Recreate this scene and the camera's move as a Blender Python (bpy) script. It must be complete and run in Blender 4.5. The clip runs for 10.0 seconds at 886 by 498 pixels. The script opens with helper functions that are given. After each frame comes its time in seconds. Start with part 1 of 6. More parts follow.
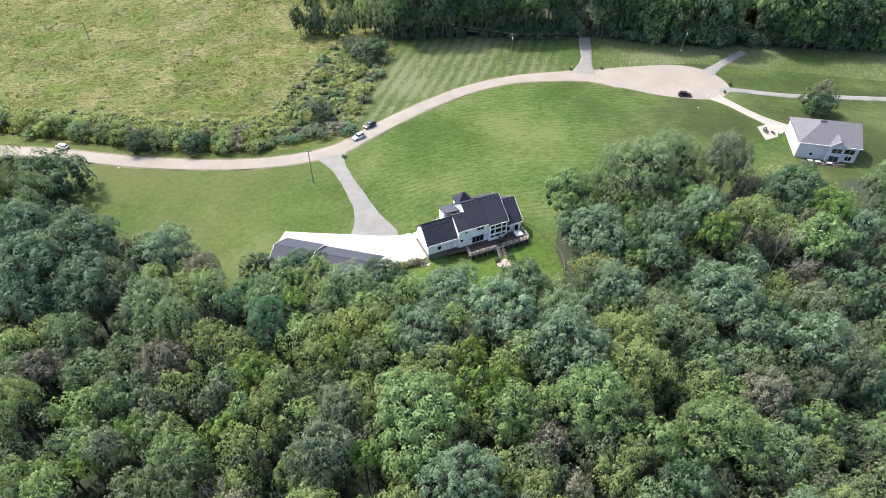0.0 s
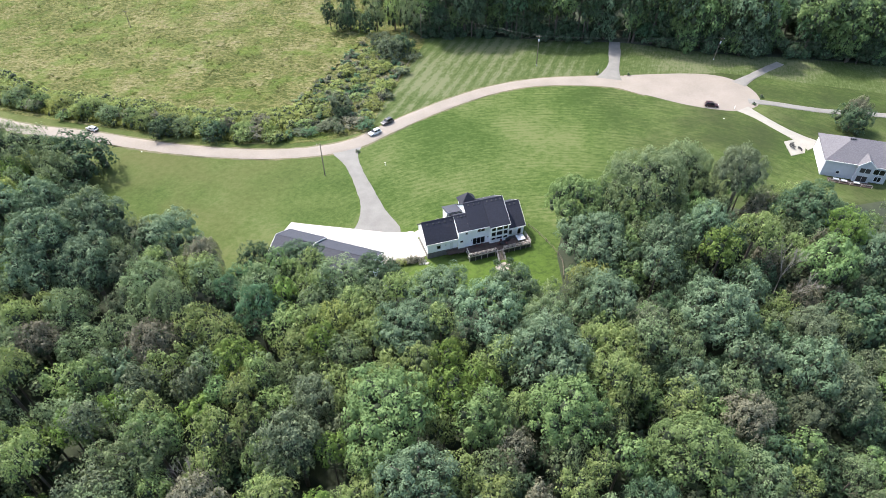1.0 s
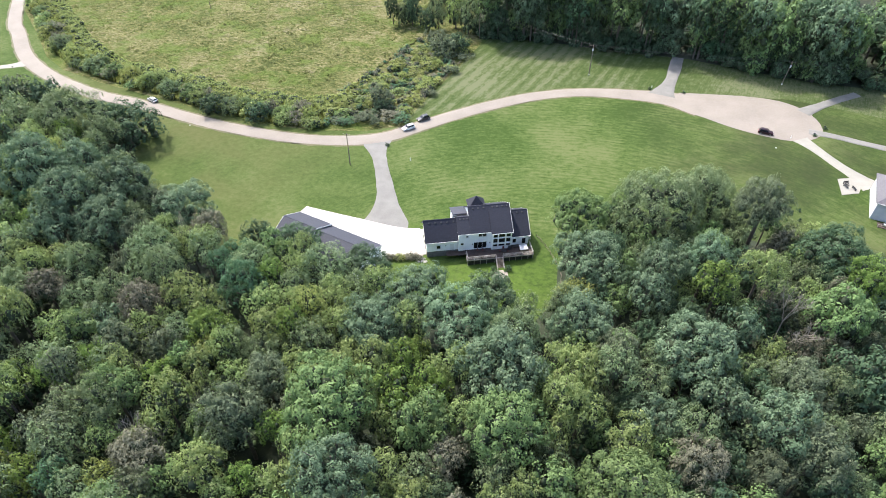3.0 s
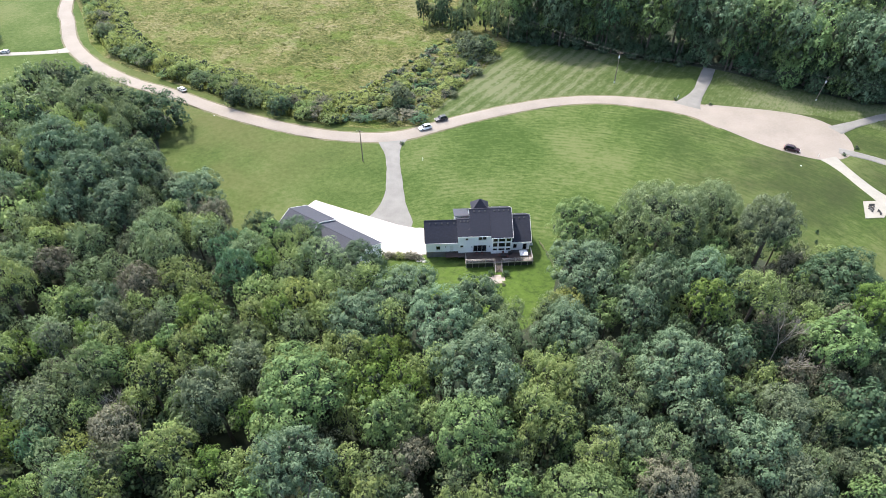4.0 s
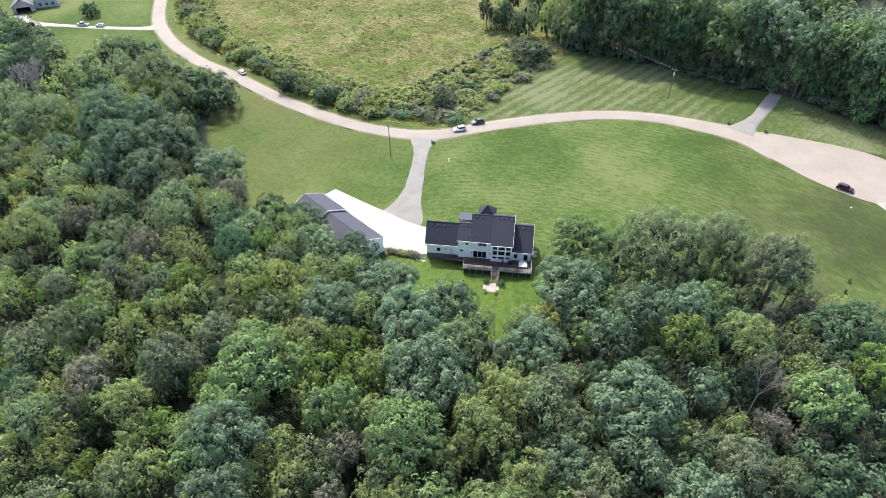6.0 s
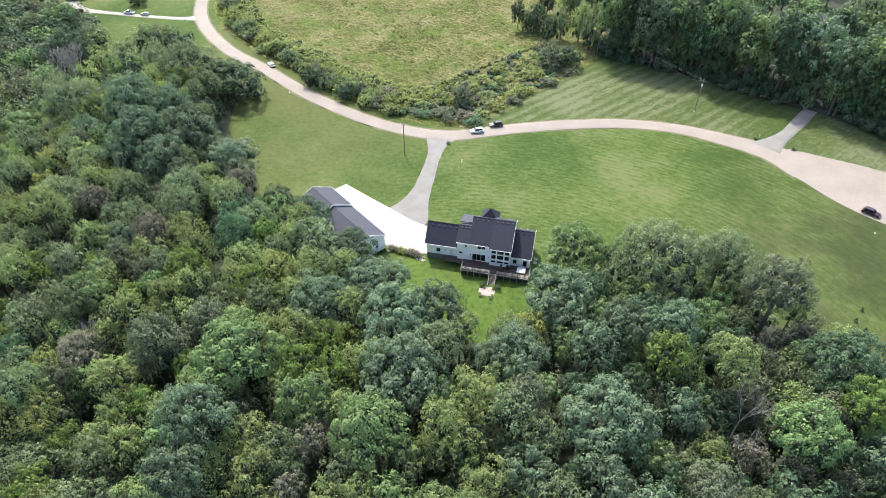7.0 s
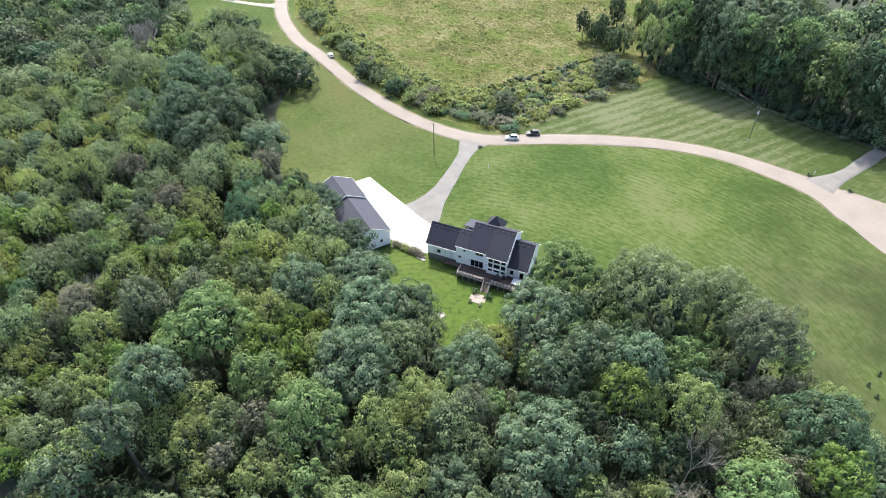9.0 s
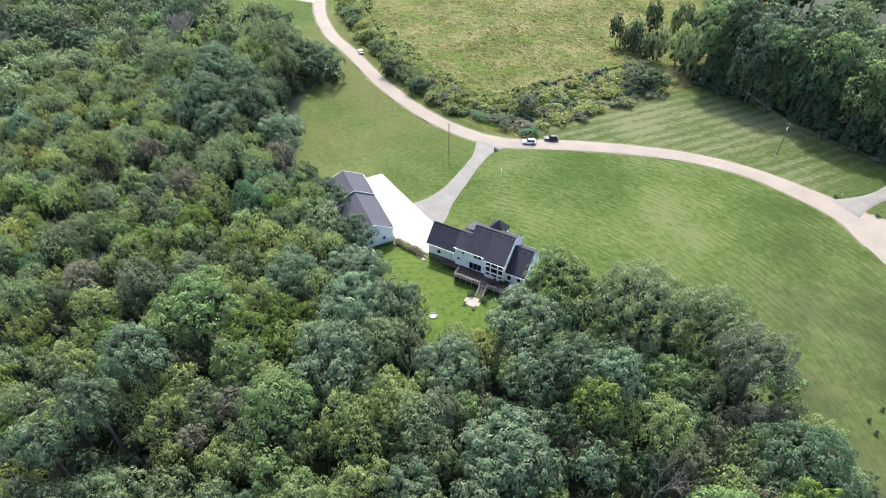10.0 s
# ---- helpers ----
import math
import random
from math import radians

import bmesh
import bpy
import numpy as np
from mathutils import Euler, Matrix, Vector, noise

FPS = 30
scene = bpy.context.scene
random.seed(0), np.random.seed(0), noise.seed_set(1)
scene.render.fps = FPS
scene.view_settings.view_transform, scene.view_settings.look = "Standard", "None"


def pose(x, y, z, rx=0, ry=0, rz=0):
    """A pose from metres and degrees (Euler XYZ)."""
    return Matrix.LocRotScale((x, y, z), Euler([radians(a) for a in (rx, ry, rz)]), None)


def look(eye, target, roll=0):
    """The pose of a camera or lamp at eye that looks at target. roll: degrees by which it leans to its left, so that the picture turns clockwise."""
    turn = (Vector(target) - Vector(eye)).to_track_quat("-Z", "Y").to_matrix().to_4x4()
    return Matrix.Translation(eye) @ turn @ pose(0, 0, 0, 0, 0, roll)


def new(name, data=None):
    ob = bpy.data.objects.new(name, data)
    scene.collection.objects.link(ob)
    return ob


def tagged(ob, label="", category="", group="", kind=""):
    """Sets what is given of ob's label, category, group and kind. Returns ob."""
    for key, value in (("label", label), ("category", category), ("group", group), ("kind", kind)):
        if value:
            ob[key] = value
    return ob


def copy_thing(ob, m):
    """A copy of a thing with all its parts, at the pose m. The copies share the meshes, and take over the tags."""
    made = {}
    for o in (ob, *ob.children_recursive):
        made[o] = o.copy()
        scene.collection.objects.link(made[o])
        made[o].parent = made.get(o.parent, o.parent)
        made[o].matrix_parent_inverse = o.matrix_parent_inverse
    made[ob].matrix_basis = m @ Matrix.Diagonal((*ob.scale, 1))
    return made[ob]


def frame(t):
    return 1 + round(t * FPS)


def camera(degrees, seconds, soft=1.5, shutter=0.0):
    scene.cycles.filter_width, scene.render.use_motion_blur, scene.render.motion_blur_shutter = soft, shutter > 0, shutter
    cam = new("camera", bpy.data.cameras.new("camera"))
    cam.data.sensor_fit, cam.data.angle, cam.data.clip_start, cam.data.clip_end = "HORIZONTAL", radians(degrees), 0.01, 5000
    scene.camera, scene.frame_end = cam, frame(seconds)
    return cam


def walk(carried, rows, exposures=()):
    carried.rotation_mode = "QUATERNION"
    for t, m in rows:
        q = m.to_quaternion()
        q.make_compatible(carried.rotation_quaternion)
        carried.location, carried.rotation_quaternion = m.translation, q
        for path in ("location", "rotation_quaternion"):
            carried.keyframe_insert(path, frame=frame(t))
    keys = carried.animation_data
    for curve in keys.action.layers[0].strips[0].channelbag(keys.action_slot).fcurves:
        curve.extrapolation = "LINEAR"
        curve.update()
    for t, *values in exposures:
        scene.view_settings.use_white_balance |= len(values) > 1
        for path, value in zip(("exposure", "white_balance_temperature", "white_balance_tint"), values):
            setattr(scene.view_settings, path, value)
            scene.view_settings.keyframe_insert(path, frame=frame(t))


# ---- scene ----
cam = camera(72.8, 10.0, soft=0.9)
PATH = [
    (0, (-0.711, 2.208, 109.923), (-0.923, 76.577, 43.070), -0.15),
    (0.5, (4.812, 2.456, 109.912), (1.200, 76.699, 43.017), -0.22),
    (1, (10.248, 2.864, 109.863), (3.385, 76.858, 42.948), -0.19),
    (1.5, (15.709, 3.516, 109.791), (5.451, 77.128, 42.887), -0.17),
    (2, (21.110, 4.435, 109.745), (7.542, 77.548, 42.884), -0.25),
    (2.5, (26.436, 5.634, 109.743), (9.621, 78.029, 42.839), -0.22),
    (4, (42.132, 10.497, 109.828), (15.723, 80.072, 43.032), -0.25),
    (4.5, (47.284, 12.666, 109.807), (17.731, 80.980, 43.026), -0.33),
    (5, (52.270, 15.008, 109.808), (19.611, 81.937, 43.071), -0.31),
    (5.5, (57.125, 17.538, 109.872), (21.407, 82.933, 43.181), -0.39),
    (7, (71.042, 26.550, 109.875), (26.677, 86.539, 43.294), -0.31),
    (7.5, (75.347, 30.042, 109.920), (28.273, 87.943, 43.350), -0.29),
    (8, (79.574, 33.653, 109.939), (29.765, 89.337, 43.468), -0.26),
    (8.5, (83.621, 37.440, 109.950), (31.300, 90.788, 43.493), -0.23),
    (9, (87.501, 41.457, 109.941), (32.750, 92.386, 43.544), -0.30),
    (9.5, (91.161, 45.740, 109.922), (34.079, 94.053, 43.534), -0.17),
    (10, (94.568, 50.192, 109.900), (35.310, 95.828, 43.524), -0.24),
]
walk(cam, [(t, look(eye, target, roll)) for t, eye, target, roll in PATH])

# ---- sky and sun ----
SUN_FROM = Vector((-0.80, 0.60, 0)).normalized()
SUN_UP = radians(53)
world = bpy.data.worlds.new("sky")
scene.world = world
world.use_nodes = True
wn = world.node_tree.nodes
sky = wn.new("ShaderNodeTexSky")
sky.sky_type = "NISHITA"
sky.sun_disc = False
sky.sun_elevation = SUN_UP
sky.sun_rotation = math.atan2(SUN_FROM.x, SUN_FROM.y)
sky.air_density, sky.dust_density = 1.0, 3.0
wn["Background"].inputs["Strength"].default_value = 0.15
world.node_tree.links.new(sky.outputs["Color"], wn["Background"].inputs["Color"])
sun = new("sun", bpy.data.lights.new("sun", "SUN"))
sun.data.energy, sun.data.angle, sun.data.color = 2.55, radians(0.6), (1.0, 0.95, 0.87)
sun.matrix_world = look((SUN_FROM * math.cos(SUN_UP) + Vector((0, 0, math.sin(SUN_UP)))) * 300, (0, 0, 0))
scene.view_settings.exposure = 1.76


# ---- materials ----
def nodes_of(name):
    m = bpy.data.materials.new(name)
    m.use_nodes = True
    return m, m.node_tree.nodes, m.node_tree.links, m.node_tree.nodes["Principled BSDF"]


def ramp(n, l, fac, stops):
    r = n.new("ShaderNodeValToRGB")
    e = r.color_ramp.elements
    while len(e) < len(stops):
        e.new(0.5)
    for k, (p, c) in zip(e, stops):
        k.position, k.color = p, (*c, 1)
    l.new(fac, r.inputs["Fac"])
    return r.outputs["Color"]


def noise_tex(n, l, vec, scale, detail=3.0, rough=0.55):
    t = n.new("ShaderNodeTexNoise")
    t.inputs["Scale"].default_value, t.inputs["Detail"].default_value, t.inputs["Roughness"].default_value = scale, detail, rough
    l.new(vec, t.inputs["Vector"])
    return t.outputs["Fac"]


def mix(n, l, a, b, fac, kind="MIX"):
    m = n.new("ShaderNodeMix")
    m.data_type, m.blend_type = "RGBA", kind
    for sock, v in ((m.inputs[6], a), (m.inputs[7], b), (m.inputs[0], fac)):
        if isinstance(v, bpy.types.NodeSocket):
            l.new(v, sock)
        else:
            sock.default_value = (*v, 1) if isinstance(v, tuple) else v
    return m.outputs[2]


def maths(n, l, op, a, b=0.0, clamp=False):
    m = n.new("ShaderNodeMath")
    m.operation, m.use_clamp = op, clamp
    for sock, v in ((m.inputs[0], a), (m.inputs[1], b)):
        if isinstance(v, bpy.types.NodeSocket):
            l.new(v, sock)
        else:
            sock.default_value = v
    return m.outputs[0]


def bump(n, l, bsdf, height, strength, distance):
    b = n.new("ShaderNodeBump")
    b.inputs["Strength"].default_value, b.inputs["Distance"].default_value = strength, distance
    l.new(height, b.inputs["Height"])
    l.new(b.outputs["Normal"], bsdf.inputs["Normal"])


def plain(name, c1, c2, scale=2.0, rough=0.6, metal=0.0, relief=0.0, fine=8.0, rand=0.0):
    """Two colours mixed by coarse and fine noise, with a little relief."""
    m, n, l, b = nodes_of(name)
    co = n.new("ShaderNodeTexCoord").outputs["Object"]
    coarse, small = noise_tex(n, l, co, scale), noise_tex(n, l, co, scale * fine)
    f = maths(n, l, "ADD", maths(n, l, "MULTIPLY", coarse, 0.6), maths(n, l, "MULTIPLY", small, 0.4))
    col = ramp(n, l, f, [(0.36, c1), (0.64, c2)])
    if rand:
        r = n.new("ShaderNodeObjectInfo").outputs["Random"]
        v = maths(n, l, "ADD", maths(n, l, "MULTIPLY", r, 2 * rand), 1 - rand)
        hs = n.new("ShaderNodeHueSaturation")
        l.new(v, hs.inputs["Value"]), l.new(col, hs.inputs["Color"])
        col = hs.outputs["Color"]
    l.new(col, b.inputs["Base Color"])
    b.inputs["Roughness"].default_value, b.inputs["Metallic"].default_value = rough, metal
    if relief:
        bump(n, l, b, small, 0.6, relief)
    return m


def leafy(name, dark, mid, light, through_light=0.22, rough=0.6, gain=1.40):
    """Leaves: each leaf clump its own tint, each tree its own shade, some light passing through."""
    dark, mid, light = (tuple(v * gain for v in c) for c in (dark, mid, light))
    m, n, l, b = nodes_of(name)
    geo = n.new("ShaderNodeNewGeometry")
    info = n.new("ShaderNodeObjectInfo")
    patch = noise_tex(n, l, n.new("ShaderNodeTexCoord").outputs["Object"], 0.28, 2.0)
    bunch = noise_tex(n, l, n.new("ShaderNodeTexCoord").outputs["Object"], 0.85, 2.0)
    f = maths(n, l, "ADD", maths(n, l, "MULTIPLY", geo.outputs["Random Per Island"], 0.16), maths(n, l, "ADD", maths(n, l, "MULTIPLY", patch, 0.42), maths(n, l, "MULTIPLY", bunch, 0.42)))
    col = ramp(n, l, f, [(0.24, dark), (0.46, mid), (0.70, light)])
    hs = n.new("ShaderNodeHueSaturation")
    l.new(maths(n, l, "ADD", maths(n, l, "MULTIPLY", info.outputs["Random"], 0.024), 0.488), hs.inputs["Hue"])
    l.new(maths(n, l, "ADD", maths(n, l, "MULTIPLY", info.outputs["Random"], 0.34), 0.83), hs.inputs["Value"])
    l.new(col, hs.inputs["Color"])
    col = hs.outputs["Color"]
    l.new(col, b.inputs["Base Color"])
    b.inputs["Roughness"].default_value = rough
    b.inputs["Specular IOR Level"].default_value = 0.07
    tr = n.new("ShaderNodeBsdfTranslucent")
    l.new(mix(n, l, col, (1.3, 1.35, 1.1), 1.0, "MULTIPLY"), tr.inputs["Color"])
    mx = n.new("ShaderNodeMixShader")
    mx.inputs[0].default_value = through_light
    l.new(b.outputs[0], mx.inputs[1]), l.new(tr.outputs[0], mx.inputs[2])
    l.new(mx.outputs[0], n["Material Output"].inputs["Surface"])
    return m


def lawn_material(name, angle, width, strength, c_dark, c_mid, c_light, arc=None, wobble=1.0, gate=(0.40, 0.60), yard=False):
    """Mown grass: broad dry and lush patches, fine mottling, and mowing stripes along an angle or round an arc's centre."""
    m, n, l, b = nodes_of(name)
    pos = n.new("ShaderNodeNewGeometry").outputs["Position"]
    sep = n.new("ShaderNodeSeparateXYZ")
    l.new(pos, sep.inputs[0])
    x, y = sep.outputs["X"], sep.outputs["Y"]
    if arc:
        dx, dy = maths(n, l, "SUBTRACT", x, arc[0]), maths(n, l, "SUBTRACT", y, arc[1])
        across = maths(n, l, "SQRT", maths(n, l, "ADD", maths(n, l, "MULTIPLY", dx, dx), maths(n, l, "MULTIPLY", dy, dy)))
        along = maths(n, l, "MULTIPLY", maths(n, l, "ARCTAN2", dy, dx), 120.0)
    else:
        along = maths(n, l, "SUBTRACT", maths(n, l, "MULTIPLY", y, math.cos(angle)), maths(n, l, "MULTIPLY", x, math.sin(angle)))
        across = maths(n, l, "ADD", maths(n, l, "MULTIPLY", x, math.cos(angle)), maths(n, l, "MULTIPLY", y, math.sin(angle)))
    grain = n.new("ShaderNodeCombineXYZ")
    l.new(maths(n, l, "MULTIPLY", across, 1.3), grain.inputs[0]), l.new(maths(n, l, "MULTIPLY", along, 0.20), grain.inputs[1])
    streak = noise_tex(n, l, grain.outputs[0], 1.0, 4.0, 0.6)
    wob = noise_tex(n, l, pos, 0.05, 2.0)
    across = maths(n, l, "ADD", across, maths(n, l, "MULTIPLY", wob, width * wobble))
    wave = maths(n, l, "SINE", maths(n, l, "MULTIPLY", across, math.pi / width))
    wave = maths(n, l, "MULTIPLY", wave, maths(n, l, "MULTIPLY", ramp(n, l, noise_tex(n, l, pos, 0.06, 3.0), [(gate[0], (0, 0, 0)), (gate[1], (1, 1, 1))]), strength))
    broad, mid_n, fine = noise_tex(n, l, pos, 0.03, 4.0), noise_tex(n, l, pos, 0.6, 4.0, 0.65), noise_tex(n, l, pos, 2.6, 3.0, 0.7)
    f = maths(n, l, "ADD", maths(n, l, "MULTIPLY", broad, 0.42), maths(n, l, "ADD", maths(n, l, "MULTIPLY", mid_n, 0.24), maths(n, l, "MULTIPLY", fine, 0.20)))
    if yard:
        fade = maths(n, l, "DIVIDE", maths(n, l, "ADD", x, 44.0), 30.0, True)
        streak = maths(n, l, "ADD", maths(n, l, "MULTIPLY", maths(n, l, "SUBTRACT", streak, 0.5), maths(n, l, "ADD", maths(n, l, "MULTIPLY", fade, 0.8), 0.2)), 0.5)
        wave = maths(n, l, "MULTIPLY", wave, maths(n, l, "MULTIPLY", fade, maths(n, l, "DIVIDE", maths(n, l, "SUBTRACT", 100.0, x), 45.0, True)))
    f = maths(n, l, "ADD", f, maths(n, l, "MULTIPLY", streak, 0.28))
    f = maths(n, l, "ADD", maths(n, l, "MULTIPLY", maths(n, l, "SUBTRACT", f, 0.57), 2.5), 0.5)
    if not yard:
        wave = maths(n, l, "MULTIPLY", wave, maths(n, l, "DIVIDE", maths(n, l, "SUBTRACT", 62.0, x), 26.0, True))
    f = maths(n, l, "ADD", f, wave)
    col = ramp(n, l, f, [(0.3, c_dark), (0.5, c_mid), (0.68, c_light)])
    if yard:
        # dry yellowish grass toward the west side, darker toward the east, vivid green behind the house
        far = maths(n, l, "DIVIDE", maths(n, l, "SUBTRACT", maths(n, l, "ABSOLUTE", maths(n, l, "SUBTRACT", x, 2.0)), 28.0), 60.0, True)
        dry = maths(n, l, "MULTIPLY", far, ramp(n, l, noise_tex(n, l, pos, 0.04, 4.0, 0.6), [(0.35, (0.148, 0.148, 0.148)), (0.62, (1, 1, 1))]))
        dry = maths(n, l, "MULTIPLY", dry, maths(n, l, "DIVIDE", maths(n, l, "ADD", x, 195.0), 45.0, True))
        side = maths(n, l, "DIVIDE", x, 40.0, True)
        outer_grass = mix(n, l, mix(n, l, (0.052, 0.065, 0.020), (0.087, 0.087, 0.038), mid_n), mix(n, l, (0.016, 0.026, 0.010), (0.038, 0.043, 0.020), maths(n, l, "ADD", maths(n, l, "MULTIPLY", streak, 0.5), maths(n, l, "MULTIPLY", mid_n, 0.5))), side)
        col = mix(n, l, col, outer_grass, maths(n, l, "MULTIPLY", dry, 0.85))
        gx, gy = maths(n, l, "SUBTRACT", x, 6.0), maths(n, l, "SUBTRACT", y, 116.0)
        r2 = maths(n, l, "ADD", maths(n, l, "MULTIPLY", gx, gx), maths(n, l, "MULTIPLY", gy, gy))
        vivid = maths(n, l, "SUBTRACT", 1.25, maths(n, l, "DIVIDE", r2, 700.0), True)
        vivid = maths(n, l, "MULTIPLY", vivid, ramp(n, l, mid_n, [(0.38, (0.083, 0.083, 0.083)), (0.58, (0.704, 0.704, 0.704))]))
        col = mix(n, l, col, (0.065, 0.110, 0.018), vivid)
    l.new(col, b.inputs["Base Color"])
    b.inputs["Roughness"].default_value = 0.9
    b.inputs["Specular IOR Level"].default_value = 0.06
    bump(n, l, b, fine, 0.5, 0.12)
    return m


def meadow_material(name, gain=1.0):
    """Rank grass: broad green and straw patches, finer streaks bent one way."""
    m, n, l, b = nodes_of(name)
    pos = n.new("ShaderNodeNewGeometry").outputs["Position"]
    mp = n.new("ShaderNodeMapping")
    mp.inputs["Rotation"].default_value, mp.inputs["Scale"].default_value = (0, 0, 0.5), (0.8, 2.4, 1)
    l.new(pos, mp.inputs["Vector"])
    broad, streak, fine = noise_tex(n, l, pos, 0.045, 5.0, 0.62), noise_tex(n, l, mp.outputs["Vector"], 0.5, 4.0, 0.7), noise_tex(n, l, pos, 1.1, 3.0)
    # besides straw and green, streak tones paint in lit tufts and shaded hollows
    f = maths(n, l, "ADD", maths(n, l, "MULTIPLY", broad, 0.30), maths(n, l, "ADD", maths(n, l, "MULTIPLY", streak, 0.42), maths(n, l, "MULTIPLY", fine, 0.28)))
    f = maths(n, l, "ADD", maths(n, l, "MULTIPLY", maths(n, l, "SUBTRACT", f, 0.5), 1.9), 0.49)
    stops = [(0.36, (0.043, 0.054, 0.016)), (0.45, (0.076, 0.086, 0.027)), (0.54, (0.114, 0.112, 0.046)), (0.64, (0.158, 0.144, 0.082))]
    lush = ramp(n, l, noise_tex(n, l, pos, 0.07, 4.0, 0.6), [(0.50, (0, 0, 0)), (0.62, (1, 1, 1))])
    col = ramp(n, l, f, [(p, tuple(v * gain for v in c)) for p, c in stops])
    l.new(mix(n, l, col, (0.062 * gain, 0.098 * gain, 0.018 * gain), maths(n, l, "MULTIPLY", lush, 0.6)), b.inputs["Base Color"])
    b.inputs["Roughness"].default_value = 0.9
    b.inputs["Specular IOR Level"].default_value = 0.06
    bump(n, l, b, maths(n, l, "ADD", streak, maths(n, l, "MULTIPLY", fine, 0.5)), 1.0, 0.9)
    return m


M = {}
M["ground"] = lawn_material("mown_grass", 0, 0.95, 0.075, (0.031, 0.055, 0.013), (0.053, 0.080, 0.022), (0.085, 0.102, 0.040), arc=(34, 86), wobble=1.6, gate=(0.44, 0.64), yard=True)
M["north_lawn"] = lawn_material("striped_grass", radians(-15), 2.3, 0.12, (0.038, 0.059, 0.017), (0.059, 0.078, 0.030), (0.097, 0.108, 0.059), wobble=0.5, gate=(0.30, 0.50))
M["meadow"] = meadow_material("meadow_ground", 1.06)
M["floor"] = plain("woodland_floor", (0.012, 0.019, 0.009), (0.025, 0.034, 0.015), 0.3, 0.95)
M["road"] = plain("worn_road", (0.159, 0.139, 0.120), (0.200, 0.176, 0.153), 0.12, 0.9, relief=0.01, fine=14)
M["gravel"] = plain("gravel", (0.122, 0.118, 0.111), (0.163, 0.158, 0.149), 0.25, 0.95, relief=0.02, fine=14)
M["concrete"] = plain("pale_concrete", (0.33, 0.305, 0.28), (0.39, 0.365, 0.335), 0.15, 0.85, fine=12)
M["cream"] = plain("cream_concrete", (0.190, 0.182, 0.160), (0.235, 0.225, 0.200), 0.2, 0.9, fine=12)
M["verge"] = plain("dry_verge", (0.070, 0.073, 0.033), (0.111, 0.100, 0.056), 0.3, 0.95)
M["bark"] = plain("bark", (0.044, 0.037, 0.030), (0.096, 0.081, 0.067), 1.5, 0.9, relief=0.03)
M["dead_bark"] = plain("bleached_bark", (0.163, 0.148, 0.126), (0.266, 0.244, 0.215), 1.5, 0.9)
# leaf green darkened in its colour to stand in for shade inside foliage
M["core_shade"] = plain("shaded_foliage_core", (0.019, 0.031, 0.015), (0.037, 0.053, 0.024), 1.2, 0.95)
LEAF = {
    "M": leafy("silver_maple_leaves", (0.035, 0.060, 0.034), (0.075, 0.116, 0.068), (0.145, 0.192, 0.123), gain=1.17),
    "L": leafy("lime_green_leaves", (0.052, 0.092, 0.023), (0.096, 0.150, 0.038), (0.150, 0.205, 0.064), 0.34, gain=1.12),
    "G": leafy("bright_green_leaves", (0.042, 0.073, 0.028), (0.082, 0.128, 0.050), (0.134, 0.186, 0.081), gain=1.32),
    "D": leafy("dark_green_leaves", (0.027, 0.051, 0.028), (0.053, 0.090, 0.050), (0.095, 0.139, 0.081), gain=0.91),
    "O": leafy("olive_leaves", (0.048, 0.071, 0.035), (0.092, 0.126, 0.066), (0.145, 0.180, 0.100), 0.34, gain=1.33),
    "Y": leafy("yellow_green_leaves", (0.065, 0.092, 0.035), (0.113, 0.152, 0.058), (0.174, 0.208, 0.092), 0.38, gain=1.42),
    "B": leafy("brownish_leaves", (0.059, 0.060, 0.043), (0.101, 0.101, 0.073), (0.147, 0.143, 0.107), gain=1.30),
    "W": leafy("grey_green_leaves", (0.048, 0.064, 0.038), (0.088, 0.110, 0.068), (0.140, 0.164, 0.104), gain=1.00),
    "H": leafy("weedy_leaves", (0.085, 0.108, 0.032), (0.150, 0.178, 0.058), (0.215, 0.235, 0.095), through_light=0.4, gain=1.28),
    "E": leafy("blue_green_leaves", (0.042, 0.083, 0.049), (0.069, 0.131, 0.075), (0.105, 0.177, 0.109), through_light=0.4, gain=1.13),
}


# ---- ground form ----
def smooth(a, b, x):
    t = min(1.0, max(0.0, (x - a) / (b - a)))
    return t * t * (3 - 2 * t)


def ground_z(x, y):
    return -1.8 + 3.6 * smooth(0, 110, x) - 4.5 * smooth(-120, -230, x)


def thing(name, label, category, m=None, group="", kind=""):
    ob = tagged(new(name), label, category, group, kind)
    ob.empty_display_size = 0.5
    if m is not None:
        ob.matrix_world = m
    return ob


def mesh_of(name, verts, faces, mat, smooth_shade=False):
    me = bpy.data.meshes.new(name)
    v, k = np.asarray(verts, dtype=np.float32), [len(f) for f in faces]
    flat = np.asarray(faces, dtype=np.int32).ravel() if len(set(k)) == 1 else np.array([i for f in faces for i in f], dtype=np.int32)
    me.vertices.add(len(v))
    me.vertices.foreach_set("co", v.ravel())
    me.loops.add(len(flat))
    me.loops.foreach_set("vertex_index", flat)
    me.polygons.add(len(k))
    me.polygons.foreach_set("loop_start", np.concatenate([[0], np.cumsum(k)[:-1]]).astype(np.int32))
    me.update(calc_edges=True)
    me.materials.append(mat)
    if smooth_shade:
        me.polygons.foreach_set("use_smooth", [True] * len(me.polygons))
    me.update()
    return me


